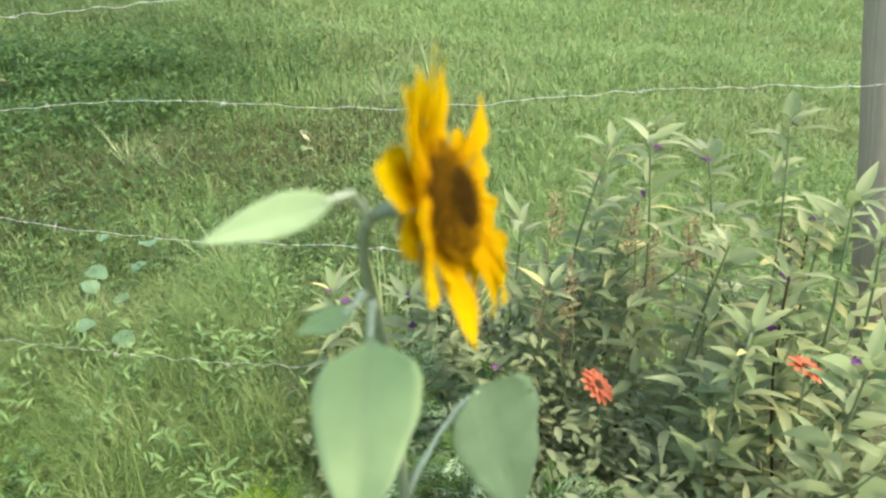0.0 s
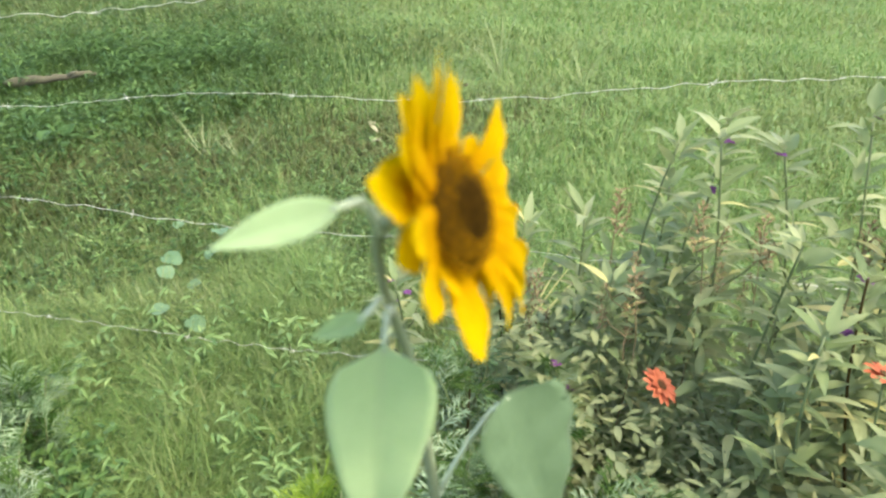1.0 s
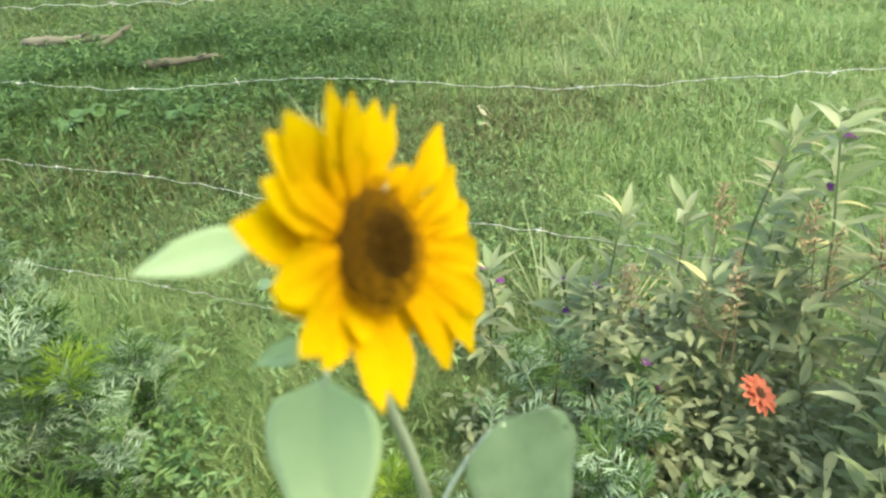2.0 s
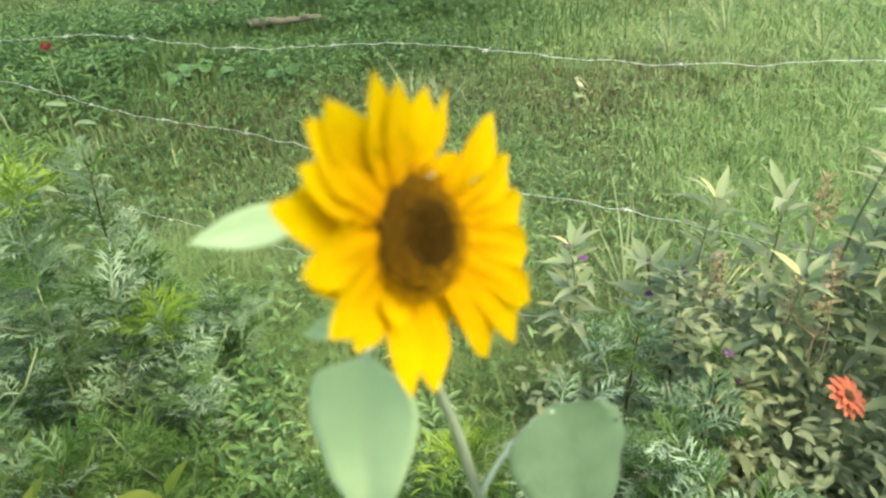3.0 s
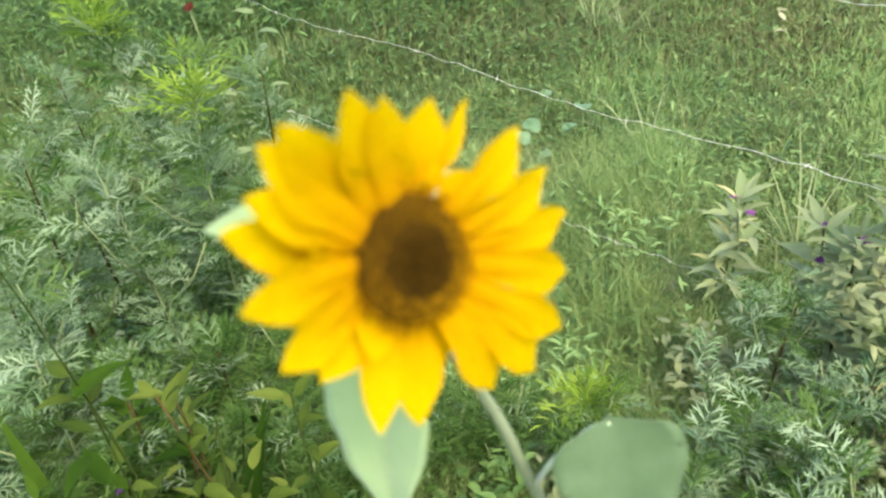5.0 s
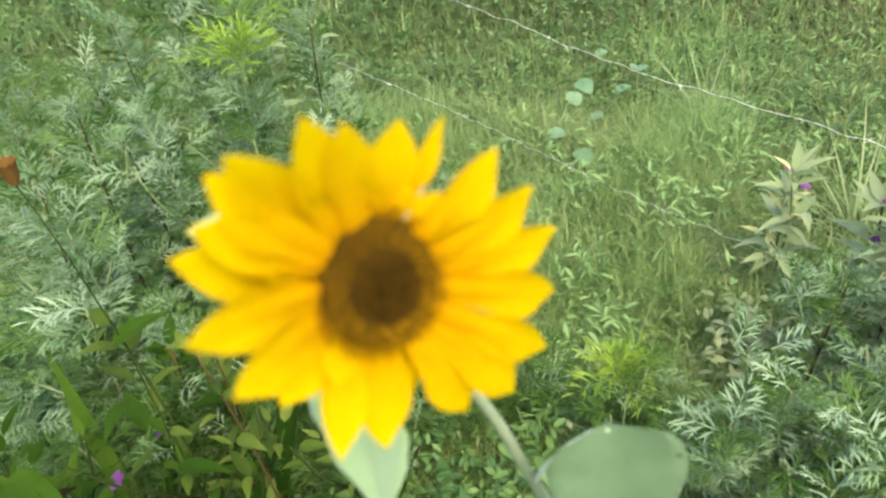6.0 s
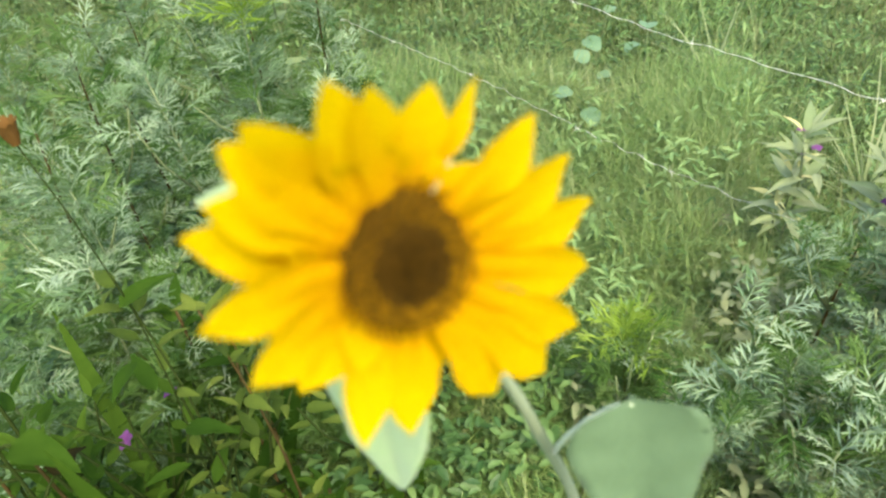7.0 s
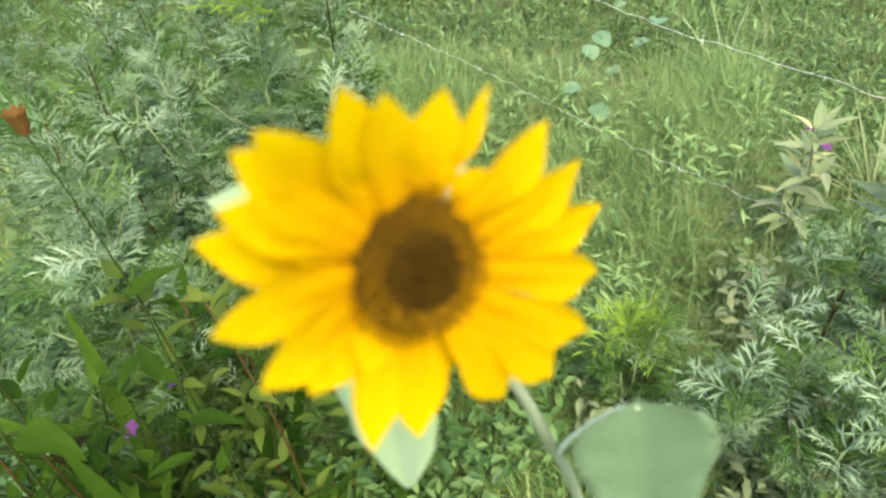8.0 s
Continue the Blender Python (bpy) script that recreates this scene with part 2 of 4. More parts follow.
def scatter(count, near, far, power, wide=(-50, 68)):
    """Places in a fan ahead of the garden; density falls with distance."""
    u = RNG.random(count)
    e = 2 - power
    r = (near ** e + u * (far ** e - near ** e)) ** (1 / e)
    a = np.radians(RNG.uniform(*wide, count))
    return 0.4 + r * np.sin(a), 0.4 + r * np.cos(a), r


def blades(name, x, y, length, width, lean, mat):
    """Grass: one bent blade of five corners at each place."""
    n = len(x)
    way = RNG.uniform(0, 2 * np.pi, n)
    dx, dy = np.cos(way), np.sin(way)
    sx, sy = -dy * width / 2, dx * width / 2
    z = lie(x, y) - 0.01
    out = lean * length
    v = np.empty((n, 5, 3), dtype=np.float32)
    v[:, 0] = np.stack([x - sx, y - sy, z], 1)
    v[:, 1] = np.stack([x + sx, y + sy, z], 1)
    mx, my, mz = x + dx * out * 0.35, y + dy * out * 0.35, z + length * 0.62 * np.sqrt(1 - 0.5 * lean ** 2)
    v[:, 2] = np.stack([mx + sx * 0.8, my + sy * 0.8, mz], 1)
    v[:, 3] = np.stack([mx - sx * 0.8, my - sy * 0.8, mz], 1)
    v[:, 4] = np.stack([x + dx * out, y + dy * out, z + length * np.sqrt(1 - 0.8 * lean ** 2)], 1)
    base = (np.arange(n) * 5)[:, None]
    index = (base + np.array([[0, 1, 2, 3, 3, 2, 4]])).ravel()
    me = many(name, v.reshape(-1, 3), np.tile([4, 3], n), index, mat)
    return new(name, me)


gx, gy, gr = scatter(400000, 1.3, 18, 1.3)
lush = 0.45 + 0.45 * mottle(gx, gy, 0.9, 1) + 0.5 * mottle(gx, gy, 0.28, 2) + 0.35 * mottle(gx, gy, 0.1, 3) ** 2
long, wide, lean = RNG.uniform(0.05, 0.17, len(gx)) * lush, (0.0019 + 0.0009 * gr) * RNG.uniform(0.6, 1.5, len(gx)), RNG.uniform(0.55, 1.08, len(gx))
# left part of the meadow takes the darkened copy of the grass colour
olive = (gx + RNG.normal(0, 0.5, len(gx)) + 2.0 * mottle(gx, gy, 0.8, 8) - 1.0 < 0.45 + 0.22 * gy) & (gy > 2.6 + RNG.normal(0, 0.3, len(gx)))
for side, mat, label in ((olive, OLIVE, "olive meadow grass with brownish blades, coloured darker for thinner haze"), (~olive, GRASS, "rough green meadow grass with straw-coloured blades")):
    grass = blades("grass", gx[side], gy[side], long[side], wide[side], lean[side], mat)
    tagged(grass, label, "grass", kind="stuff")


def leaflets(name, x, y, z, size, mat, broad=0.24, fine=False):
    """Small broad leaves, folded along the middle, in all directions."""
    n = len(x)
    way, tip = RNG.uniform(0, 2 * np.pi, n), RNG.uniform(-0.3, 0.6, n)
    d = np.stack([np.cos(way) * np.cos(tip), np.sin(way) * np.cos(tip), np.sin(tip)], 1) * size[:, None]
    s = np.stack([-np.sin(way), np.cos(way), RNG.uniform(-0.4, 0.4, n)], 1) * size[:, None] * broad
    p = np.stack([x, y, z], 1)
    sag = np.array([0, 0, 1.0]) * size[:, None] * 0.08
    if fine:
        down = np.array([0, 0, 1.0]) * size[:, None] * RNG.uniform(0.05, 0.25, n)[:, None]
        v = np.empty((n, 10, 3), dtype=np.float32)
        for k, (u, w) in enumerate(((0.22, 0.72), (0.48, 1.0), (0.76, 0.62))):
            mid = p + d * u - down * u * u
            v[:, k], v[:, 3 + k], v[:, 6 + k] = mid + s * w + sag * w, mid, mid - s * w + sag * w
        v[:, 9] = p + d - down
        v = np.concatenate([v, p[:, None, :]], 1)
        base = (np.arange(n) * 11)[:, None]
        index = (base + np.array([[10, 3, 0, 10, 6, 3, 0, 3, 4, 1, 3, 6, 7, 4, 1, 4, 5, 2, 4, 7, 8, 5, 2, 5, 9, 5, 8, 9]])).ravel()
        return new(name, many(name, v.reshape(-1, 3), np.tile([3, 3, 4, 4, 4, 4, 3, 3], n), index, mat))
    v = np.empty((n, 5, 3), dtype=np.float32)
    v[:, 0], v[:, 1], v[:, 2], v[:, 3], v[:, 4] = p, p + d * 0.45 + s + sag, p + d, p + d * 0.45 - s + sag, p + d * 0.5
    base = (np.arange(n) * 5)[:, None]
    index = (base + np.array([[0, 4, 1, 1, 4, 2, 2, 4, 3, 3, 4, 0]])).ravel()
    return new(name, many(name, v.reshape(-1, 3), np.tile([3, 3, 3, 3], n), index, mat))


wx, wy, wr = scatter(24000, 1.2, 12, 1.1)
weeds = leaflets("low_weeds", wx, wy, lie(wx, wy) + RNG.uniform(0.02, 0.12, len(wx)), RNG.uniform(0.02, 0.05, len(wx)) * (0.8 + 0.06 * wr), WEED, 0.15)
tagged(weeds, "low broad-leaved weeds among the grass", "weeds", kind="stuff")
wx, wy, wr = scatter(80000, 1.5, 13, 1.15)
thin = mottle(wx, wy, 0.35, 9) + 0.4 * mottle(wx, wy, 0.12, 10) + RNG.normal(0, 0.15, len(wx)) > 0.47
wx, wy, wr = wx[thin], wy[thin], wr[thin]
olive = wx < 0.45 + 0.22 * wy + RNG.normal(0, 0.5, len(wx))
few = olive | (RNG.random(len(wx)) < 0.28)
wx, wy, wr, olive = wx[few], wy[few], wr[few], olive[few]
# left weeds darker as well: the haze difference is put into their colour
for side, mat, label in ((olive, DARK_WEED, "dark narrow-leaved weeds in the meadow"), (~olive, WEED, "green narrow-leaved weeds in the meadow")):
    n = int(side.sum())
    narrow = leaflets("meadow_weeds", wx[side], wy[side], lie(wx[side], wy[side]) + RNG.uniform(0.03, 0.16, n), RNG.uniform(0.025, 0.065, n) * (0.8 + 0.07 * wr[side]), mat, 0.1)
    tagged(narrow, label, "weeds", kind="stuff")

nx, ny = RNG.uniform(-0.2, 1.3, 22000), RNG.uniform(0.5, 1.75, 22000)
near_grass = blades("grass", nx, ny, RNG.uniform(0.08, 0.24, len(nx)), RNG.uniform(0.003, 0.006, len(nx)), RNG.uniform(0.25, 0.95, len(nx)), GRASS)
tagged(near_grass, "rough grass at the foot of the sunflower", "grass", kind="stuff")
bx, by, br = scatter(60000, 0.02, 10, 1.0, (66, 312))
behind = blades("grass", bx, by, RNG.uniform(0.07, 0.18, len(bx)), 0.008 + 0.0015 * br, RNG.uniform(0.25, 0.95, len(bx)), GRASS)
tagged(behind, "rough green grass behind the garden bed", "grass", kind="stuff")
ux, uy = RNG.uniform(-1.8, 2.5, 150000), RNG.uniform(0.3, 3.2, 150000)
ragged = 0.12 * np.sin(7 * ux + 2 * uy) + 0.1 * np.sin(11 * uy - 4 * ux) + RNG.normal(0, 0.07, len(ux))
bed_side = ((ux - 1.5) / 0.74) ** 2 + ((uy - 1.4) / 0.9) ** 2 + ragged * 2 < 1
mug_side = ((ux + 0.64) / 0.72) ** 2 + ((uy - 1.65) / 1.05) ** 2 + ragged * 2 < 1
inside = (uy < 2.75 - 0.712 * ux + ragged) & (bed_side | mug_side | ((ux > -0.3) & (ux < 0.42 + ragged) & (uy > 0.75) & (uy < 1.5 + ragged)))
ux, uy = ux[inside], uy[inside]
high = np.where((ux > 1.1) & (uy > 1.55), 0.6, np.where(ux > 1.45, 0.5, np.where(ux > 1.1, 0.46, 0.26)))
# below the mugwort the shade is painted by the darker leaf colour
for share, mat, label in ((ux > 0.45, BED_WEED, "mixed green undergrowth of the garden bed, paled in colour for haze"), (ux <= 0.45, DARK_WEED, "green undergrowth below the mugwort, its shade put into the leaf colour")):
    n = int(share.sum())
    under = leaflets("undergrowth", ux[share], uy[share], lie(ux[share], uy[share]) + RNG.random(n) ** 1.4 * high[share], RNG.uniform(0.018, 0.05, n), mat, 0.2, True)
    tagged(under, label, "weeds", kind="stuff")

cx, cy, cr = scatter(220, 1.9, 13, 1.0)
cx, cy = np.repeat(cx, 55) + RNG.normal(0, 0.045, 220 * 55), np.repeat(cy, 55) + RNG.normal(0, 0.045, 220 * 55)
clumps = blades("grass_clumps", cx, cy, RNG.uniform(0.1, 0.22, len(cx)), RNG.uniform(0.0035, 0.0075, len(cx)), RNG.uniform(0.4, 0.98, len(cx)), GRASS)
tagged(clumps, "longer clumps of arching meadow grass", "grass", kind="stuff")
sx, sy = RNG.normal(0.5, 1.2, 26000), RNG.normal(5.0, 0.33, 26000)
straw = blades("dry_grass", sx, sy - 0.1 * sx, RNG.uniform(0.05, 0.15, len(sx)), RNG.uniform(0.005, 0.009, len(sx)), RNG.uniform(0.4, 0.98, len(sx)), STRAW)
tagged(straw, "strip of brownish dry grass in the meadow", "grass", kind="stuff")

lx, ly = RNG.uniform(-0.6, 1.0, 70000), RNG.uniform(1.45, 3.2, 70000)
keep = mottle(lx, ly, 0.16, 5) + 0.25 * RNG.normal(0, 1, len(lx)) > 0.42
lx, ly = lx[keep], ly[keep]
long_grass = blades("long_grass", lx, ly, RNG.uniform(0.1, 0.3, len(lx)), RNG.uniform(0.0015, 0.0042, len(lx)), RNG.uniform(0.4, 1.05, len(lx)), GRASS)
tagged(long_grass, "long fine bent grass blades below the fence wire", "grass", kind="stuff")
hx, hy = RNG.uniform(-0.4, 1.0, 70), RNG.uniform(1.6, 3.0, 70)
hx, hy = np.repeat(hx, 22) + RNG.normal(0, 0.03, 70 * 22), np.repeat(hy, 22) + RNG.normal(0, 0.03, 70 * 22)
herbs = leaflets("low_herbs", hx, hy, lie(hx, hy) + RNG.uniform(0.05, 0.26, len(hx)), RNG.uniform(0.025, 0.06, len(hx)), WEED, 0.11, True)
tagged(herbs, "narrow-leaved green herbs in the long grass", "weeds", kind="stuff")

# darker, taller growth round the logs
tx, ty = np.concatenate([RNG.normal(-0.1, 1.3, 34000), RNG.normal(-1.7, 1.0, 36000)]), np.concatenate([RNG.normal(6.9, 0.75, 34000), RNG.normal(6.2, 0.8, 36000)])
patchy = mottle(tx, ty, 0.7, 6) + 0.5 * mottle(tx, ty, 0.2, 7) + RNG.normal(0, 0.12, len(tx)) > 0.62
tx, ty = tx[patchy], ty[patchy]
tall = leaflets("tall_weeds", tx, ty, lie(tx, ty) + RNG.random(len(tx)) ** 1.1 * 0.26, RNG.uniform(0.03, 0.095, len(tx)), DARK_WEED, 0.11)
kx, ky = np.concatenate([RNG.normal(-0.1, 1.3, 12000), RNG.normal(-1.6, 1.1, 16000)]), np.concatenate([RNG.normal(6.8, 0.7, 12000), RNG.normal(6.1, 0.8, 16000)])
rank = blades("tall_grass", kx, ky, RNG.uniform(0.1, 0.25, len(kx)), RNG.uniform(0.006, 0.011, len(kx)), RNG.uniform(0.2, 0.8, len(kx)), DARK_GRASS)
tagged(rank, "rank dark green grass around the fallen logs", "grass", kind="stuff")
tagged(tall, "dark green tall weeds around fallen logs", "weeds", kind="stuff")

# ---- fence ----
def fence_y(x):
    return 2.901 - 0.765 * x


barb_v, barb_f = [], []
for turn in (0.4, 2.0):
    a = Vector((math.cos(turn), 0.25, math.sin(turn)))
    v, f = tube([a * -0.017, a * -0.008, a * 0.008, a * 0.017], [0.0002, 0.0006, 0.0006, 0.0002], 5)
    barb_f += [tuple(i + len(barb_v) for i in q) for q in f]
    barb_v += v
v, f = tube([(0, 0.006 * (k / 4 - 1), 0) for k in range(9)], [0.00095] * 9, 6)
barb_f += [tuple(i + len(barb_v) for i in q) for q in f]
barb_v += v
BARB = mesh_of("barb", barb_v, barb_f, WIRE)


def barbed_wire(height, rise, seed, label):
    wire = thing("barbed_wire")
    tagged(wire, label, "fence wire", "wires of the fence")
    rnd = random.Random(seed)
    waves = [(rnd.uniform(1.2, 6.5), rnd.uniform(0, 6), rnd.uniform(0.003, 0.011)) for _ in range(5)] + [(rnd.uniform(16, 95), rnd.uniform(0, 6), rnd.uniform(0.0006, 0.0019)) for _ in range(8)]

    def place(x):
        z = height + rise * x + sum(h * math.sin(k * x + o) for k, o, h in waves)
        return Vector((x, fence_y(x) + 0.4 * sum(h * math.sin(k * x + 2 * o) for k, o, h in waves), z))
    step, x0, x1 = 0.012, -3.6, 3.4
    count = int((x1 - x0) / step)
    for turn in (0, math.pi):
        path = []
        for i in range(count + 1):
            x = x0 + i * step
            a = x * 95 + turn
            path.append(place(x) + Vector((0.58 * math.sin(a), 0.81 * math.sin(a) * 0.7, math.cos(a))) * 0.0006)
        v, f = tube(path, [0.00046] * len(path), 5)
        part("strand", mesh_of("strand", v, f, WIRE), wire)
    x = x0 + 0.05
    while x < x1:
        part("barb", BARB, wire, Matrix.Translation(place(x)) @ pose(0, 0, 0, rnd.uniform(0, 360), 0, 54) @ pose(0, 0, 0, 0, rnd.uniform(0, 360), 0))
        x += rnd.uniform(0.26, 0.44)
    return wire


barbed_wire(1.237, 0.085, 3, "thin galvanised twisted barbed wire, top strand of the fence")
barbed_wire(0.980, 0.087, 5, "thin galvanised twisted barbed wire above the meadow")
barbed_wire(0.666, -0.030, 8, "thin galvanised twisted barbed wire at knee height")
barbed_wire(0.212, 0.024, 13, "thin galvanised twisted barbed wire close to the grass")

post = thing("fence_post")
post_way = Vector((-0.12, 0.158, 1)).normalized()
post.matrix_basis = Matrix.Translation((2.23, 1.187, 0)) @ post_way.to_track_quat("Z", "Y").to_matrix().to_4x4()
tagged(post, "weathered grey wooden fence post with wires stapled to it", "fence post")
v, f = tube([(0.006 * math.sin(3 * h), 0, h) for h in np.linspace(-0.05, 1.62, 16)], [0.062 - 0.006 * h + 0.002 * math.sin(11 * h) for h in np.linspace(0, 1.6, 16)], 14)
part("post_shaft", mesh_of("post_shaft", v, f, POST), post)
v, f = tube([(-0.008, 0.064, -0.012), (-0.008, 0.074, -0.006), (0, 0.076, 0), (0.008, 0.074, 0.006), (0.008, 0.064, 0.012)], [0.0016] * 5, 5)
STAPLE = mesh_of("staple", v, f, WIRE)
for h in (1.47, 1.12, 0.56, 0.19):
    part("staple", STAPLE, post, pose(0, -0.006, h))

# ---- logs ----
def log(a, b, r, seed, label):
    rnd = random.Random(seed)
    a, b = Vector(a), Vector(b)
    path = [a.lerp(b, k / 9) + Vector((0, rnd.uniform(-0.012, 0.012), rnd.uniform(-0.006, 0.008))) for k in range(10)]
    v, f = tube(path, [r * rnd.uniform(0.8, 1.1) * (1 - 0.06 * k) * (0.55 if k in (0, 9) else 1) for k in range(10)], 10)
    ob = thing("log")
    part("trunk", mesh_of("log", v, f, LOG), ob)
    v, f = tube([path[6], path[6] + Vector((0.05, -0.04, r * 0.8)), path[6] + Vector((0.09, -0.07, r * 1.1))], [r * 0.3, r * 0.24, r * 0.12], 7)
    part("branch_stub", mesh_of("branch_stub", v, f, LOG), ob)
    tagged(ob, label, "log", "fallen logs")


log((-0.40, 6.75, 0.17), (0.25, 6.62, 0.2), 0.045, 1, "grey bare fallen log lying in dark weeds")
log((-0.82, 7.65, 0.16), (-0.52, 7.85, 0.3), 0.036, 2, "short pale branch leaning up from the weeds")
log((-1.5, 8.0, 0.22), (-0.75, 7.9, 0.2), 0.055, 3, "dark old log half sunk in the weeds")


# ---- sunflower ----
HEAD = Vector((0.4271, 0.5613, 1.506))
FACE = Vector((0.70, -0.67, 0.22)).normalized()
UP = (Vector((0, 0, 1)) - FACE * FACE.z).normalized()
SIDE = UP.cross(FACE)
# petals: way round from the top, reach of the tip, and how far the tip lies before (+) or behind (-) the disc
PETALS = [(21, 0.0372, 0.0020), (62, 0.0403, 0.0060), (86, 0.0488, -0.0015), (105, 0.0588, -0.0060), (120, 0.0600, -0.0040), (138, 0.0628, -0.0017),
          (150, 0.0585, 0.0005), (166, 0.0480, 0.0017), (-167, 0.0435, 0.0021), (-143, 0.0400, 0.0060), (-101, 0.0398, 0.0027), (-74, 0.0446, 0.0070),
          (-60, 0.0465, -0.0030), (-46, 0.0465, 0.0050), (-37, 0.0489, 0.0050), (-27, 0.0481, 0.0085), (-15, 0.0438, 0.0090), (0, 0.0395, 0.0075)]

sunflower = thing("sunflower", (0.52, 0.80, 0.0))
tagged(sunflower, "yellow sunflower in full bloom with dark brown disc, green stem", "sunflower")
BASE = sunflower.matrix_basis.inverted()
head_pose = Matrix.Translation(HEAD) @ Matrix(((SIDE.x, UP.x, FACE.x), (SIDE.y, UP.y, FACE.y), (SIDE.z, UP.z, FACE.z))).to_4x4()
DISC_R = 0.0143
# green cup behind the disc
prof = [(0.0028, -0.0135), (0.0042, -0.0115), (0.0070, -0.0092), (0.0105, -0.0072), (0.0118, -0.0054), (0.0112, -0.0042), (0.0, -0.0037)]
cv, cf = [], []
for r, z in prof:
    cv += [(max(r, 0.0002) * math.cos(a), max(r, 0.0002) * math.sin(a), z) for a in np.linspace(0, 2 * math.pi, 24, endpoint=False)]
for i in range(len(prof) - 1):
    cf += [(i * 24 + k, i * 24 + (k + 1) % 24, i * 24 + 24 + (k + 1) % 24, i * 24 + 24 + k) for k in range(24)]
cf.append(tuple(range(24))[::-1])
flower_head = part("flower_head", mesh_of("flower_head", cv, cf, HAIRY), sunflower, BASE @ head_pose)
# petals
def petal(a, reach, ahead, start, seat, wide, kind, turn):
    """A petal from its seat at the disc's edge to its tip; those of the lower side arch over, those of the upper side curl forwards."""
    length = math.hypot(reach - start, ahead - seat)
    rise = (ahead - seat) / length
    bow = 0.34 if 55 < a < 175 else -0.7 * max(0.0, rise)
    v, f = blade(1.0, [0.40, 0.36, 0.43, 0.38][kind], petal_form, 14, 8, bow, 0.16, 0.025)
    v = [(x + 0.05 * [1, -1, 0.6, -0.4][kind] * y * y, y, z + (rise + bow) * y + 0.018 * math.cos(x * 34) * (1 - y * 0.6)) for x, y, z in v]
    m = pose(0, 0, 0, 0, 0, -a) @ Matrix.Translation((0, start, seat)) @ pose(0, 0, 0, 0, turn, 0) @ Matrix.Diagonal((wide, length, length, 1))
    part("petal", mesh_of("petal", v, f, PETAL), flower_head, m)


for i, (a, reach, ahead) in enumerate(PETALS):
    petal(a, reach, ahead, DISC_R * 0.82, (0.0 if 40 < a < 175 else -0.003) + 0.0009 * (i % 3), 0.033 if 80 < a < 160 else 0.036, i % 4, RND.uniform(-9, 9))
for i in range(13):  # second row behind
    a = (i * 360 / 13 + RND.uniform(-6, 6) + 188) % 360 - 180
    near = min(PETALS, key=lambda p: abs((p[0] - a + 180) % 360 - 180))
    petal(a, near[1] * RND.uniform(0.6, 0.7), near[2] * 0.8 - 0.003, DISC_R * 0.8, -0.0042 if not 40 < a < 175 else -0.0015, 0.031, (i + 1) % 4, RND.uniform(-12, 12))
petal(44, 0.041, -0.002, DISC_R * 0.8, -0.0042, 0.022, 1, 10)
for a, reach, ahead in ((-121, 0.035, -0.001), (-87, 0.036, -0.003), (-52, 0.039, -0.004), (157, 0.044, -0.004), (178, 0.036, -0.003)):
    petal(a, reach, ahead, DISC_R * 0.8, -0.0045, 0.033, 2, 0)
# bracts
v, f = blade(0.016, 0.0055, lance, 8, 4, -0.15, 0.2)
BRACT = mesh_of("bract", v, f, HAIRY)
for i in range(14):
    a = i * 360 / 14 + RND.uniform(-8, 8)
    part("bract", BRACT, flower_head, pose(0, 0, 0, 0, 0, -a) @ Matrix.Translation((0, 0.012, -0.007)) @ pose(0, 0, 0, RND.uniform(-12, 4), RND.uniform(-15, 15), 0))


def florets(count, r0, r1, size, tall, lean, rise, mat, name):
    """Little pointed florets in a spiral over the disc's dome."""
    v, f = [], []
    for i in range(count):
        u = (i + 0.5) / count
        r = math.sqrt(r0 ** 2 + u * (r1 ** 2 - r0 ** 2))
        a = i * 2.39996
        z = rise * (1 - (r / DISC_R) ** 2)
        c = Vector((r * math.cos(a), r * math.sin(a), z))
        out = Vector((math.cos(a), math.sin(a), 0))
        way = (Vector((0, 0, 1)) + out * lean * (r / DISC_R) * RND.uniform(0.6, 1.4)).normalized()
        s1 = way.cross(Vector((0.2, 0.9, 0.1))).normalized()
        s2 = way.cross(s1)
        h = tall * RND.uniform(0.7, 1.3)
        n = len(v)
        for k in range(5):
            b = 2 * math.pi * k / 5
            v.append(c + (s1 * math.cos(b) + s2 * math.sin(b)) * size)
        for k in range(5):
            b = 2 * math.pi * k / 5
            v.append(c + way * h * 0.7 + (s1 * math.cos(b) + s2 * math.sin(b)) * size * 0.8)
        v.append(c + way * h)
        f += [(n + k, n + (k + 1) % 5, n + 5 + (k + 1) % 5, n + 5 + k) for k in range(5)]
        f += [(n + 5 + k, n + 5 + (k + 1) % 5, n + 10) for k in range(5)]
    return mesh_of(name, v, f, mat)


OVAL = Matrix.Rotation(radians(10), 4, Vector((-0.85, -0.53, 0))) @ pose(0, 0, 0, 0, 0, 122) @ Matrix.Diagonal((1.14, 1, 1, 1)) @ pose(0, 0, 0, 0, 0, -122)
part("disc", florets(420, 0.0, DISC_R * 0.74, 0.0005, 0.0011, 0.4, 0.0054, DISC, "disc"), flower_head, OVAL, "dark brown centre of the flower disc")
part("disc_fringe", florets(300, DISC_R * 0.55, DISC_R * 1.08, 0.00042, 0.0028, 0.75, 0.0054, FRINGE, "disc_fringe"), flower_head, OVAL, "orange-brown open florets round the disc")
dome = [(DISC_R * math.sin(q), 0.0054 * math.cos(q)) for q in np.linspace(0.02, math.pi / 2, 8)]
dv = [(r * math.cos(a), r * math.sin(a), z) for r, z in dome for a in np.linspace(0, 2 * math.pi, 28, endpoint=False)]
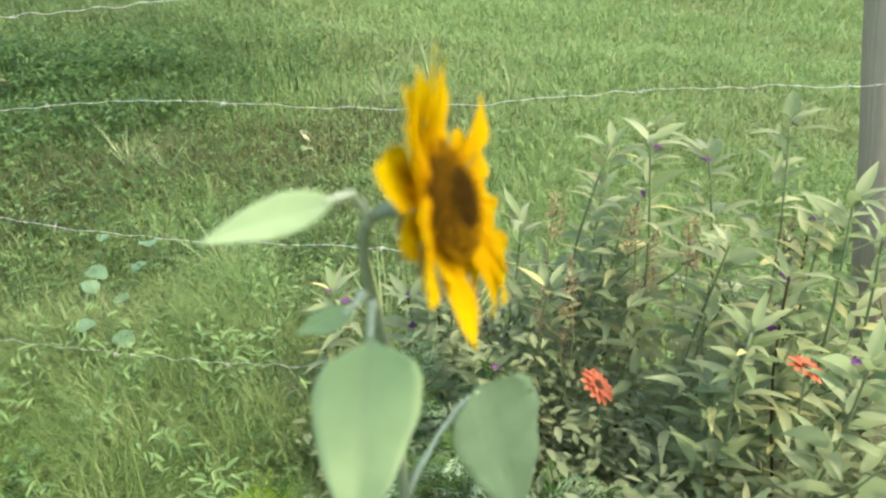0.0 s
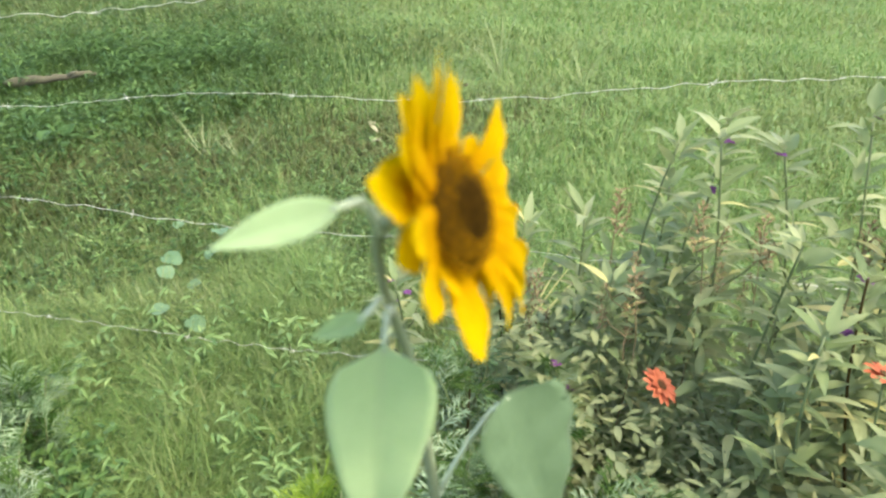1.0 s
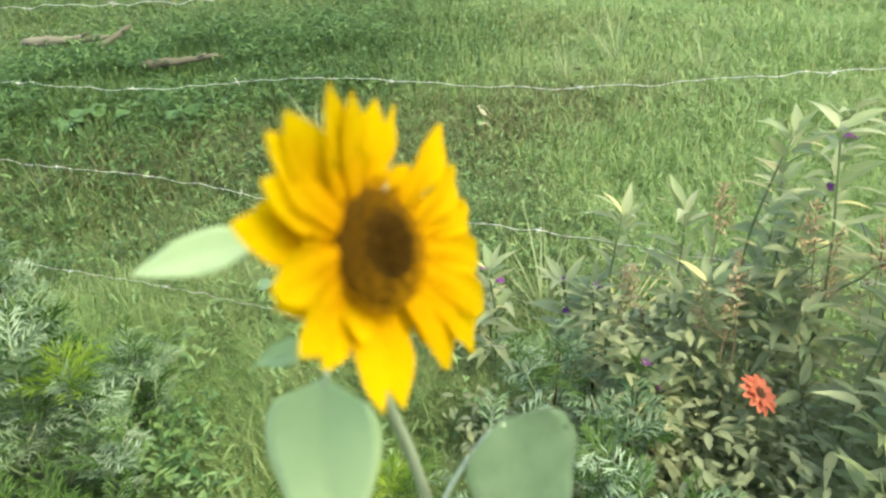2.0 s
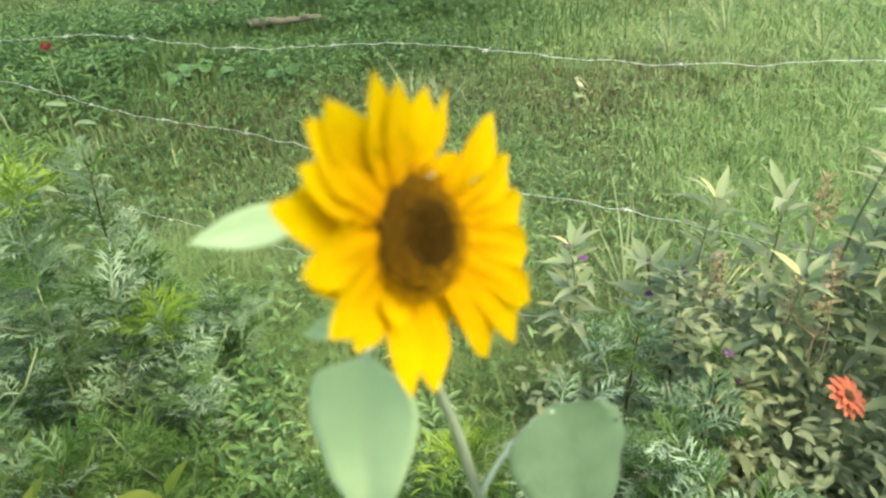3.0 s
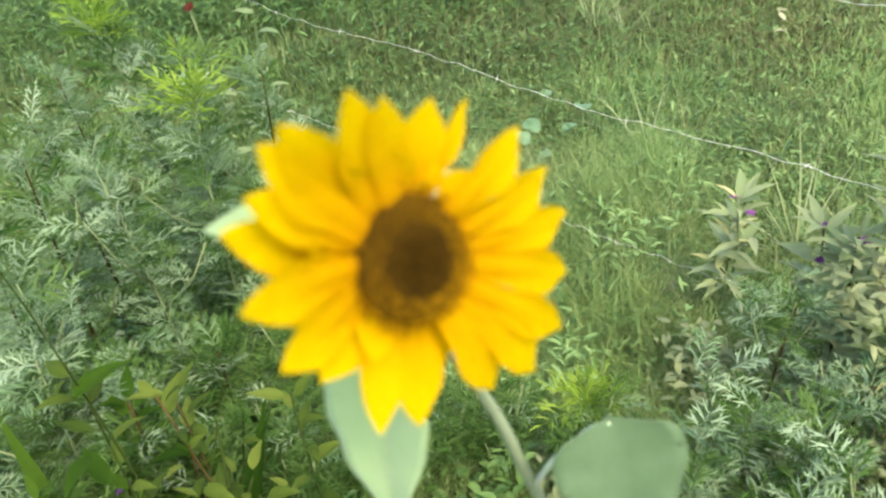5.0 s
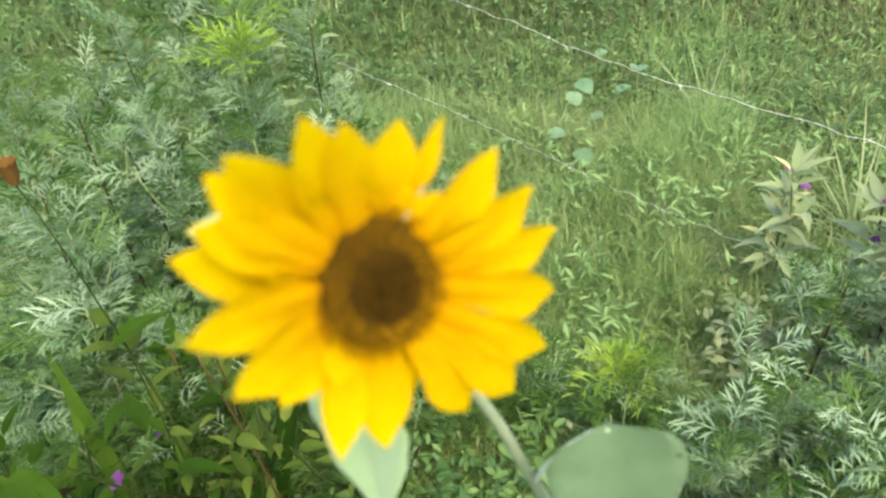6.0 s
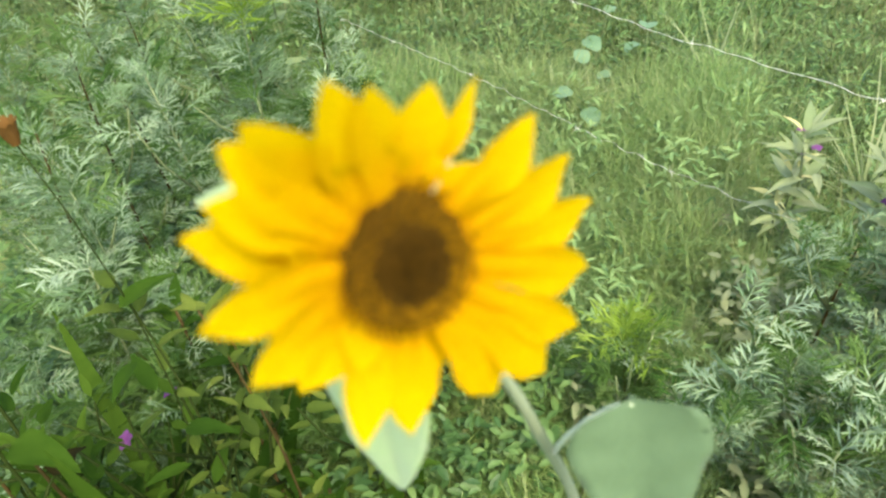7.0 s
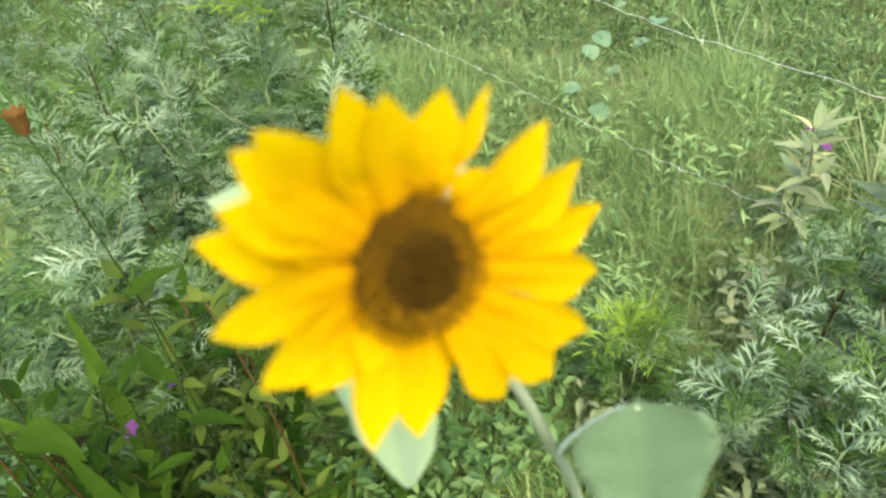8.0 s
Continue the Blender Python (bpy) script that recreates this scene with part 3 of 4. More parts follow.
df = [(i * 28 + k, i * 28 + 28 + k, i * 28 + 28 + (k + 1) % 28, i * 28 + (k + 1) % 28) for i in range(7) for k in range(28)]
part("disc_bed", mesh_of("disc_bed", dv, df, DISC), flower_head, OVAL)

# stem: from the back of the head over the bend and down
NECK = HEAD - FACE * 0.0125
stem_path = [NECK, Vector((0.4135, 0.577, 1.4995)), Vector((0.4108, 0.5825, 1.4935)), Vector((0.4122, 0.5885, 1.479)), Vector((0.4180, 0.597, 1.456)), Vector((0.4262, 0.6065, 1.432)),
             Vector((0.4342, 0.6185, 1.40)), Vector((0.446, 0.636, 1.34)), Vector((0.470, 0.675, 1.18)), Vector((0.495, 0.735, 0.8)), Vector((0.512, 0.78, 0.4)), Vector((0.52, 0.80, -0.03))]
smooth_path = []
for i in range(len(stem_path) - 1):
    p0, p1, p2, p3 = (stem_path[max(0, min(len(stem_path) - 1, i + k))] for k in (-1, 0, 1, 2))
    for s in np.linspace(0, 1, 6, endpoint=False):
        smooth_path.append(0.5 * (2 * p1 + (p2 - p0) * s + (2 * p0 - 5 * p1 + 4 * p2 - p3) * s * s + (3 * p1 - 3 * p2 + p3 - p0) * s ** 3))
smooth_path.append(stem_path[-1])
total = len(smooth_path)
v, f = tube([BASE @ p for p in smooth_path], [0.0024 - 0.0011 * min(1, i / 20) + 0.0035 * (i / total) ** 2 for i in range(total)], 10)
part("stem", mesh_of("stem", v, f, FLOWER_STEM), sunflower)


def sun_leaf(root, tip, facing, width, form, stalk_from, droop=0.1, label="", mat=None):
    """A stalked leaf from root to tip, its upper side towards facing."""
    root, tip = Vector(root), Vector(tip)
    y = (tip - root).normalized()
    z = (Vector(facing) - y * y.dot(Vector(facing))).normalized()
    x = y.cross(z)
    length = (tip - root).length
    v, f = blade(length, width, form, 16, 10, droop, 0.3, 0.02, 0.0004)
    v = [(a, b, c + 0.05 * abs(a) * math.cos(b / length * 26 + abs(a) / width * 9)) for a, b, c in v]
    m = Matrix.Translation(root) @ Matrix(((x.x, y.x, z.x), (x.y, y.y, z.y), (x.z, y.z, z.z))).to_4x4()
    leaf = part("leaf", mesh_of("leaf", v, f, mat or SUNLEAF), sunflower, BASE @ m, label)
    a = Vector(stalk_from)
    mid = a.lerp(root, 0.5) + Vector((0, 0, 0.006))
    inv = (BASE @ m).inverted()
    v, f = tube([inv @ (BASE @ p) for p in (a, a.lerp(mid, 0.5) + Vector((0, 0, 0.002)), mid, mid.lerp(root, 0.6), root + y * 0.003)], [0.0016, 0.0014, 0.0013, 0.0012, 0.001], 8)
    part("leaf_stalk", mesh_of("leaf_stalk", v, f, HAIRY), leaf)
    v, f = tube([(0, length * u, -0.0007 - droop * length * u * u) for u in np.linspace(0, 0.92, 10)], [0.0009 * (1 - 0.85 * u) for u in np.linspace(0, 1, 10)], 6)
    part("midrib", mesh_of("midrib", v, f, mat or SUNLEAF), leaf)
    return leaf


sun_leaf((0.3985, 0.5764, 1.507), (0.3615, 0.587, 1.4975), (0.05, -0.75, 0.6), 0.0122, lance, (0.4115, 0.581, 1.494), 0.04, "narrow pale green leaf behind the flower head")
sun_leaf((0.4090, 0.5800, 1.4545), (0.3995, 0.5818, 1.363), (-0.2, -0.83, 0.48), 0.036, heart, (0.4190, 0.598, 1.454), 0.05, "pale green heart-shaped hanging leaf")
# the lower broad leaf gets its shade from the darker leaf material
sun_leaf((0.484, 0.632, 1.372), (0.497, 0.602, 1.306), (0.1, -0.6, 0.75), 0.055, heart, (0.452, 0.645, 1.304), 0.08, "broad heart-shaped leaf with shade put into its green", SHADED_SUNLEAF)
sun_leaf((0.4065, 0.587, 1.462), (0.388, 0.592, 1.4565), (0, -0.7, 0.7), 0.0085, lance, (0.4182, 0.5975, 1.455), 0.1)


# ---- feathery silver-green plants ----
def frond(seed, length, mat):
    """A deeply cut leaf along +y, in one sheet: pointed lobes grow from the midrib, teeth from the lobes' outer sides."""
    rnd = random.Random(seed)
    v, f = [], []
    steps = 5
    for i in range(steps + 1):
        u = i / steps
        y, z, w = u * length, (0.1 * u - 0.26 * u * u) * length, 0.0016 * (1.1 - u)
        v += [Vector((-w, y, z - 0.0006)), Vector((0, y, z)), Vector((w, y, z - 0.0006))]
    for i in range(steps):
        a = 3 * i
        f += [(a, a + 1, a + 4, a + 3), (a + 1, a + 2, a + 5, a + 4)]

    def lobe(root, way, size, broad):
        """From the corner numbered root; gives back the number of its middle corner."""
        side = Vector((-way.y, way.x, 0)).normalized() * size * broad
        start = v[root]
        n = len(v)
        mid = start + way * size * 0.45
        up = Vector((0, 0, size))
        v.extend([mid + side + up * 0.06, start + way * size - up * 0.1, mid - side + up * 0.06, mid])
        f.extend([(root, n + 3, n), (n, n + 3, n + 1), (n + 1, n + 3, n + 2), (n + 2, n + 3, root)])
        return n + 3
    for i in range(1, steps):
        u = i / steps
        size = length * (0.66 - 0.62 * abs(u - 0.42)) * rnd.uniform(0.8, 1.15)
        for s in (-1, 1):
            a = radians(rnd.uniform(30, 52))
            mid = lobe(3 * i + 1, Vector((s * math.sin(a), math.cos(a), rnd.uniform(-0.15, 0.3))), size, 0.066)
            b = s * (a + rnd.uniform(0.45, 0.7))
            lobe(mid, Vector((math.sin(b), math.cos(b), rnd.uniform(-0.1, 0.2))), size * 0.5, 0.085)
            if rnd.random() < 0.4:
                b = s * (a - 0.55)
                lobe(mid, Vector((math.sin(b), math.cos(b), 0.1)), size * 0.42, 0.085)
    lobe(3 * steps + 1, Vector((0, 1, -0.15)), length * 0.34, 0.07)
    return mesh_of("frond", v, f, mat, False)


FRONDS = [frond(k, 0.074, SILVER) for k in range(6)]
GREEN_FRONDS = [frond(20 + k, 0.08, MUG_GREEN) for k in range(4)]
TIP_FRONDS = [frond(40 + k, 0.095, FRESH) for k in range(3)]


def feathery(at, height, seed, bright=0.3, label="", fronds=50, spread=1.0, green=0.45):
    rnd = random.Random(seed)
    x, y = at
    plant = thing("mugwort", (x, y, float(lie(x, y))), rnd.uniform(0, 360))
    tagged(plant, label or "feathery silver-green mugwort bush", "plant", "mugwort bushes")
    lean = Vector((rnd.uniform(-0.06, 0.06), rnd.uniform(-0.06, 0.06), 0))
    v, f = tube([lean * (h / height) ** 2 + Vector((0, 0, h)) for h in np.linspace(-0.03, height * 0.97, 8)], [0.006 * (1 - 0.7 * k / 7) for k in range(8)], 6)
    part("stem", mesh_of("stem", v, f, STEM if seed % 3 else RED_STEM), plant)
    crest = lean + Vector((0, 0, height * 0.97))
    for b in range(5):  # side shoots
        h0 = height * rnd.uniform(0.2, 0.65)
        a = b * 1.257 + rnd.uniform(-0.4, 0.4)
        out = Vector((math.cos(a), math.sin(a), 0)) * rnd.uniform(0.08, 0.17) * spread
        root = lean * (h0 / height) ** 2 + Vector((0, 0, h0))
        end = root + out + Vector((0, 0, rnd.uniform(0.12, 0.26)))
        v, f = tube([root, root.lerp(end, 0.5) + out * 0.15, end], [0.004, 0.003, 0.0018], 5)
        part("side_shoot", mesh_of("side_shoot", v, f, STEM), plant)
        for k in range(9):
            u = 0.25 + 0.75 * k / 8
            m = Matrix.Translation(root.lerp(end, u) + out * 0.1) @ pose(0, 0, 0, rnd.uniform(0, 60), rnd.uniform(-25, 25), rnd.uniform(0, 360)) @ Matrix.Scale(rnd.uniform(0.7, 1.1), 4)
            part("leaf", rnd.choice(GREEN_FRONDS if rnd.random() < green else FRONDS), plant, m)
    for k in range(fronds):
        u = (k + 0.5) / fronds
        h = height * (0.15 + 0.82 * u)
        m = Matrix.Translation(lean * (h / height) ** 2 + Vector((0, 0, h))) @ pose(0, 0, 0, 0, 0, k * 137.5) @ pose(0, 0, 0, rnd.uniform(-5, 42) + 25 * u, rnd.uniform(-40, 40), 0) @ Matrix.Scale(rnd.uniform(0.6, 1.15) * (0.9 + 0.35 * u), 4)
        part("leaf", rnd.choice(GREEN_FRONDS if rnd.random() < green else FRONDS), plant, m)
    if bright > 0.25:  # fresh tip
        for k in range(12):
            m = Matrix.Translation(crest) @ pose(0, 0, 0, 0, 0, k * 137.5) @ pose(0, 0, 0, 12 + 6 * k, 0, 0) @ Matrix.Scale(rnd.uniform(0.8, 1.3), 4)
            part("shoot_tip", rnd.choice(TIP_FRONDS), plant, m, "fresh yellow-green shoot tip")
    return plant


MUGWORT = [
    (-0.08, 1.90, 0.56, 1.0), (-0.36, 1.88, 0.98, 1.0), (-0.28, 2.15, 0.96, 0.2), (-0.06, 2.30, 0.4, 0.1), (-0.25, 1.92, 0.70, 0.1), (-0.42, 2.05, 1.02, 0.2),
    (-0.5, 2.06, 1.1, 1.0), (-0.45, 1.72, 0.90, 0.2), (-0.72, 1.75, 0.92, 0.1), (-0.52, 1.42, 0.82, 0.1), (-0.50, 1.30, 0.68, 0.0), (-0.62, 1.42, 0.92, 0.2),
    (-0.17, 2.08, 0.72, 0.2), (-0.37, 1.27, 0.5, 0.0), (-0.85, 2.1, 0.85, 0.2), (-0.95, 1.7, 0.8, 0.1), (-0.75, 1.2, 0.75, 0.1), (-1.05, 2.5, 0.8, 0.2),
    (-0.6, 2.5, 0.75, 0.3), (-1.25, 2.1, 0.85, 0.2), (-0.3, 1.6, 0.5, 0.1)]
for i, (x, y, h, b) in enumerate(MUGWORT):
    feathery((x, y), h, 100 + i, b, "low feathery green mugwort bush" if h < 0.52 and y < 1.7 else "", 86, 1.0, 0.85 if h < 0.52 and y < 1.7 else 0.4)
# beyond x 0.5 more silver fronds: lightening by haze put into leaf colour
for i, (x, y, h) in enumerate(((-0.15, 1.45, 0.36), (0.05, 1.45, 0.32), (0.2, 1.55, 0.3), (-0.1, 1.65, 0.4), (0.86, 1.5, 0.5), (0.98, 1.7, 0.5), (0.74, 1.42, 0.48), (1.0, 1.42, 0.5), (1.1, 1.55, 0.5), (0.92, 1.3, 0.42), (1.06, 1.28, 0.45))):
    feathery((x, y), h, 340 + i, 0.0, "low feathery green mugwort in the grass", 24, 0.7, 0.92 if x < 0.5 else 0.42)
for i, (x, y, h) in enumerate(((-0.30, 1.33, 0.46), (-0.18, 1.30, 0.36), (-0.44, 1.18, 0.5), (-0.05, 1.32, 0.28))):
    feathery((x, y), h, 380 + i, 0.0, "low green mugwort with fine cut leaves", 34, 0.6, 0.86)
feathery((0.565, 1.50), 0.35, 300, 1.0, "fresh green feathery plant with a bright yellow-green tip", 30, 0.4, 0.85)
feathery((0.36, 1.56), 0.34, 301, 0.0, "fresh green feathery plant beside the sunflower", 30, 0.6, 0.9)


# ---- leafy bed plants ----
def leaf_mesh(length, width, form, mat, droop, wave=0.03):
    v, f = blade(length, width, form, 8, 4, droop, 0.25, wave)
    return mesh_of("leaf", v, f, mat)


PALE_LEAVES = [leaf_mesh(0.10, 0.027, lance, PALE, d) for d in (0.15, 0.35, 0.55)]
GREEN_LEAVES = [leaf_mesh(0.10, 0.03, lance, GREEN, d) for d in (0.1, 0.3, 0.5)]
WIDE_LEAVES = [leaf_mesh(0.09, 0.05, ovate, GREEN, d) for d in (0.1, 0.25, 0.4)]
OLIVE_LEAVES = [leaf_mesh(0.1, w, lance, OLIVE_LEAF, d) for d, w in ((0.15, 0.04), (0.35, 0.036), (0.5, 0.046))]
OLD_LEAVES = [leaf_mesh(0.09, 0.022, lance, YELLOWED, d) for d in (0.3, 0.6)]
DEEP_LEAVES = [leaf_mesh(0.1, w, lance, DEEP, d) for d, w in ((0.1, 0.034), (0.3, 0.03), (0.5, 0.042))]


def flower_mesh(radius, count, mat, wide, lift, rows=1):
    v, f = [], []
    for r in range(rows):
        bv, bf = blade(radius * (1 - 0.22 * r), radius * wide, rounded, 5, 4, 0.2, 0.2, 0.03)
        for k in range(count):
            m = pose(0, 0, 0.002 * r, 0, 0, (k + 0.5 * r) * 360 / count + RND.uniform(-5, 5)) @ pose(0, 0, 0, lift + 16 * r + RND.uniform(-6, 6), 0, 0)
            n = len(v)
            v += [m @ Vector(p) for p in bv]
            f += [tuple(i + n for i in q) for q in bf]
    return mesh_of("petals", v, f, mat)


ZINNIA_PETAL = mesh_of("petal", *blade(0.036, 0.016, rounded, 6, 4, 0.15, 0.25, 0.02), ORANGE)
RED_PETAL = mesh_of("petal", *blade(0.036, 0.016, rounded, 6, 4, 0.15, 0.25, 0.02), DARK_RED)
VIOLET = flower_mesh(0.018, 5, PURPLE, 0.9, 22)
v, f = [], []
for i in range(60):
    r, a = 0.011 * math.sqrt((i + 0.5) / 60), i * 2.39996
    tv, tf = tube([(r * math.cos(a), r * math.sin(a), 0), (r * math.cos(a) * 1.1, r * math.sin(a) * 1.1, 0.006 + RND.uniform(0, 0.003))], [0.0011, 0.0005], 5)
    f += [tuple(q + len(v) for q in face) for face in tf]
    v += tv
ZINNIA_EYE = mesh_of("flower_eye", v, f, DARK_EYE)


def stem_to(plant, top, r=0.004, mat=STEM):
    top = Vector(top)
    a, b = RND.uniform(0, 6.28), top.length * RND.uniform(0.015, 0.045)
    bow = Vector((math.cos(a), math.sin(a), 0)) * b
    side = Vector((-bow.y, bow.x, 0))
    path = [top * u + bow * math.sin(math.pi * u) + side * 0.5 * math.sin(2 * math.pi * u) for u in (0, 0.15, 0.3, 0.45, 0.6, 0.75, 0.9, 1.0)]
    v, f = tube([Vector((0, 0, -0.03))] + path[1:], [r * (1 - 0.45 * k / 7) * (1.12 if k % 2 else 1) for k in range(8)], 6)
    return part("stem", mesh_of("stem", v, f, mat), plant)


def zinnia(x, y, z, tilt, seed, label, petal=None, size=1.0):
    rnd = random.Random(seed)
    base = float(lie(x, y))
    plant = thing("zinnia", (x, y, base))
    tagged(plant, label, "flower", "zinnias")
    stem_to(plant, (0, 0, z - base - 0.006), 0.004)
    for k in range(8):
        h = (z - base) * (0.3 + 0.07 * k)
        part("leaf", rnd.choice(WIDE_LEAVES), plant, pose(0.004, 0, h, 0, 0, (k // 2) * 90 + (k % 2) * 180 + rnd.uniform(-15, 15)) @ pose(0, 0, 0, rnd.uniform(0, 30), 0, 0) @ Matrix.Scale(rnd.uniform(0.7, 1), 4))
    top = Matrix.Translation((0, 0, z - base)) @ pose(0, 0, 0, *tilt) @ Matrix.Scale(size, 4)
    eye = part("flower_eye", ZINNIA_EYE, plant, top, "dark brown raised flower centre")
    for r, (count, lift) in enumerate(((13, 6), (11, 20))):
        for k in range(count):
            part("petal", petal or ZINNIA_PETAL, plant, top @ pose(0, 0, 0.001 * r, 0, 0, (k + 0.5 * r) * 360 / count) @ pose(0, 0.006, 0, lift + rnd.uniform(-6, 6), 0, 0) @ Matrix.Scale(1 - 0.2 * r, 4))


zinnia(1.35, 1.43, 0.505, (38, 0, 40), 1, "open orange-red zinnia with a dark centre on a leafy stem", None, 1.18)
zinnia(1.57, 1.08, 0.70, (20, 0, 60), 2, "fading orange-red zinnia among pale leaves")
zinnia(-0.58, 3.01, 1.0, (30, 10, 0), 3, "dark red zinnia beyond the mugwort", RED_PETAL, 0.5)
zinnia(-0.55, 2.47, 0.99, (30, -10, 0), 4, "small red zinnia beyond the mugwort", RED_PETAL, 0.42)


def bed_plant(x, y, height, seed, pale=0.6, old=0.1, violet=1, wide=0.2, red=0.15, leaves=46, size=1.0, label="", deep=0.0, lean=0.09, dark=None):
    rnd = random.Random(seed)
    plant = thing("balsam", (x, y, float(lie(x, y))), rnd.uniform(0, 360))
    tagged(plant, label or "leafy garden balsam with pale lance-shaped leaves" + (" and purple flowers" if violet else ""), "plant", "balsam plants")
    top = Vector((rnd.uniform(-lean, lean), rnd.uniform(-lean, lean), height * 0.95))
    stem_to(plant, top, 0.0026 if dark else 0.0045, RED_STEM if rnd.random() < red else DARK_STEM if deep else STEM)
    arms = []
    for b in range(4):
        h0, a = rnd.uniform(0.25, 0.6), b * 1.57 + rnd.uniform(-0.5, 0.5)
        end = top * h0 + Vector((math.cos(a), math.sin(a), 0)) * height * rnd.uniform(0.1, 0.17) + Vector((0, 0, height * rnd.uniform(0.15, 0.28)))
        v, f = tube([top * h0, (top * h0).lerp(end, 0.5) + Vector((math.cos(a), math.sin(a), 0)) * 0.015, end], [0.0034, 0.0028, 0.0018], 5)
        part("side_shoot", mesh_of("side_shoot", v, f, DARK_STEM if deep else STEM), plant)
        arms.append((top * h0, end))
    for k in range(leaves):
        u = 1 - 0.86 * (1 - (k + 0.5) / leaves) ** 1.5
        seat = top * u
        if k % 3 == 1:
            a, b = arms[(k // 3) % 4]
            seat = a.lerp(b, rnd.uniform(0.35, 1))
        pool = (dark or DEEP_LEAVES) if rnd.random() < deep else PALE_LEAVES if rnd.random() < pale else WIDE_LEAVES if rnd.random() < wide else GREEN_LEAVES
        if rnd.random() < old * (1.5 - u):
            pool = OLD_LEAVES
        m = Matrix.Translation(seat) @ pose(0, 0, 0, 0, 0, k * 137.5) @ pose(0, 0, 0, rnd.uniform(5, 35) + 25 * u * u, rnd.uniform(-20, 20), 0) @ Matrix.Translation((0, 0.012, 0)) @ Matrix.Scale(size * rnd.uniform(0.7, 1.25) * (1.1 - 0.2 * u), 4)
        part("leaf", rnd.choice(pool), plant, m)
    for k in range(violet):
        a = rnd.uniform(0, 360)
        u = 0.97 if k == 0 else rnd.uniform(0.8, 0.95)
        m = Matrix.Translation(top * u) @ pose(0, 0, 0, 0, 0, a) @ pose(0, 0.018 + 0.01 * k, 0.016, rnd.uniform(-40, 10), 0, 0) @ Matrix.Scale(rnd.uniform(0.7, 1.0), 4)
        part("flower", VIOLET, plant, m, "small purple flower")
    return plant


BED = [(1.50, 1.75, 1.0, 0), (1.60, 1.55, 1.05, 1), (1.76, 1.38, 1.12, 1), (1.53, 1.36, 0.9, 0), (1.72, 1.2, 1.05, 0), (1.47, 1.57, 0.86, 0), (1.49, 1.15, 0.8, 0), (1.5, 1.0, 0.88, 1),
       (1.82, 1.29, 0.88, 0), (1.39, 1.66, 0.7, 0), (1.42, 1.22, 0.6, 0), (1.28, 1.98, 0.77, 0), (1.37, 1.82, 0.8, 0), (1.24, 1.62, 0.5, 1),
       (1.65, 1.62, 1.03, 2), (1.6, 1.06, 0.9, 2), (1.16, 1.64, 0.45, 2), (1.63, 1.27, 0.96, 1), (1.71, 1.13, 0.97, 1), (1.16, 1.88, 0.54, 1), (1.9, 1.55, 0.95, 1), (2.0, 1.15, 1.0, 0),
       (1.3, 1.1, 0.4, 0), (1.62, 1.85, 0.8, 1), (1.9, 1.0, 0.95, 1), (1.45, 0.85, 0.6, 0), (1.75, 0.9, 0.9, 0)]
for i, (x, y, h, n) in enumerate(BED):
    bed_plant(x, y, h, 500 + i, 0.62, 0.14, n, leaves=72, size=0.9)
bed_plant(0.99, 2.19, 0.5, 600, 0.9, 0.3, 3, lean=0.01, label="balsam with two purple blooms and pale yellow-green leaves")
bed_plant(1.2, 2.02, 0.5, 601, 0.8, 0.3, 2, label="balsam with two purple blooms and yellowing leaves")
bed_plant(1.57, 1.75, 0.72, 602, 0.4, 0.9, 0, leaves=12, size=1.2, label="withering balsam with long yellow leaves")
# low leafy growth beside the mugwort; its shade is put into the leaf colour
LOW = [(-0.41, 1.05, 0.80, 0), (-0.27, 0.92, 0.74, 0), (-0.27, 1.04, 0.62, 0), (-0.05, 1.10, 0.42, 0), (-0.35, 1.27, 0.6, 0),
       (-0.18, 1.22, 0.46, 0), (-0.55, 1.0, 0.8, 0), (0.1, 1.2, 0.38, 0), (0.02, 1.0, 0.4, 0)]
for i, (x, y, h, n) in enumerate(LOW):
    bed_plant(x, y, h, 700 + i, 0.1, 0.0, n, 0.2, 0.7, 34, 0.62, "deep green leafy plant with pointed oval leaves beside the mugwort, shade painted in", 1.0)
for i, (x, y, h) in enumerate(((-0.33, 1.07, 0.61), (-0.30, 1.11, 0.62))):
    bed_plant(x, y, h, 750 + i, 0.1, 0.0, 1, 0.5, 0.2, 10, 0.6, "small green plant with a purple flower", 1.0)


for i, (x, y, h) in enumerate(((-0.14, 1.03, 0.98), (-0.03, 1.05, 0.93), (0.06, 1.16, 0.8), (-0.10, 1.14, 0.82))):
    bed_plant(x, y, h, 770 + i, 0.1, 0.0, 0, 0.2, 0.6, 26, 0.52, "leafy plant with olive-green pointed leaves and reddish stem", 1.0, 0.03, OLIVE_LEAVES)


# ---- strap leaves ----
def strap_plant(x, y, height, seed, count, steep=(66, 84), width=0.034):
    rnd = random.Random(seed)
    plant = thing("iris", (x, y, float(lie(x, y))), rnd.uniform(0, 360))
    tagged(plant, "clump of long dark green strap-shaped leaves", "plant", "strap-leaved plants")
    for k in range(count):
        v, f = blade(height * rnd.uniform(0.75, 1.05), width, lambda u: max(0.03, 0.75 + 0.25 * math.sin(3 * u) if u < 0.7 else math.cos((u - 0.7) / 0.3 * 1.57)), 10, 2, rnd.uniform(0.1, 0.35) if steep[0] < 80 else 0.03, 0.35)
        part("leaf", mesh_of("leaf", v, f, DEEP), plant, pose(0, 0, -0.01, 0, 0, k * 137.5) @ pose(0, 0, 0, rnd.uniform(*steep), 0, 0))


strap_plant(-0.24, 0.98, 0.72, 1, 3)
strap_plant(-0.16, 1.08, 0.6, 2, 2)
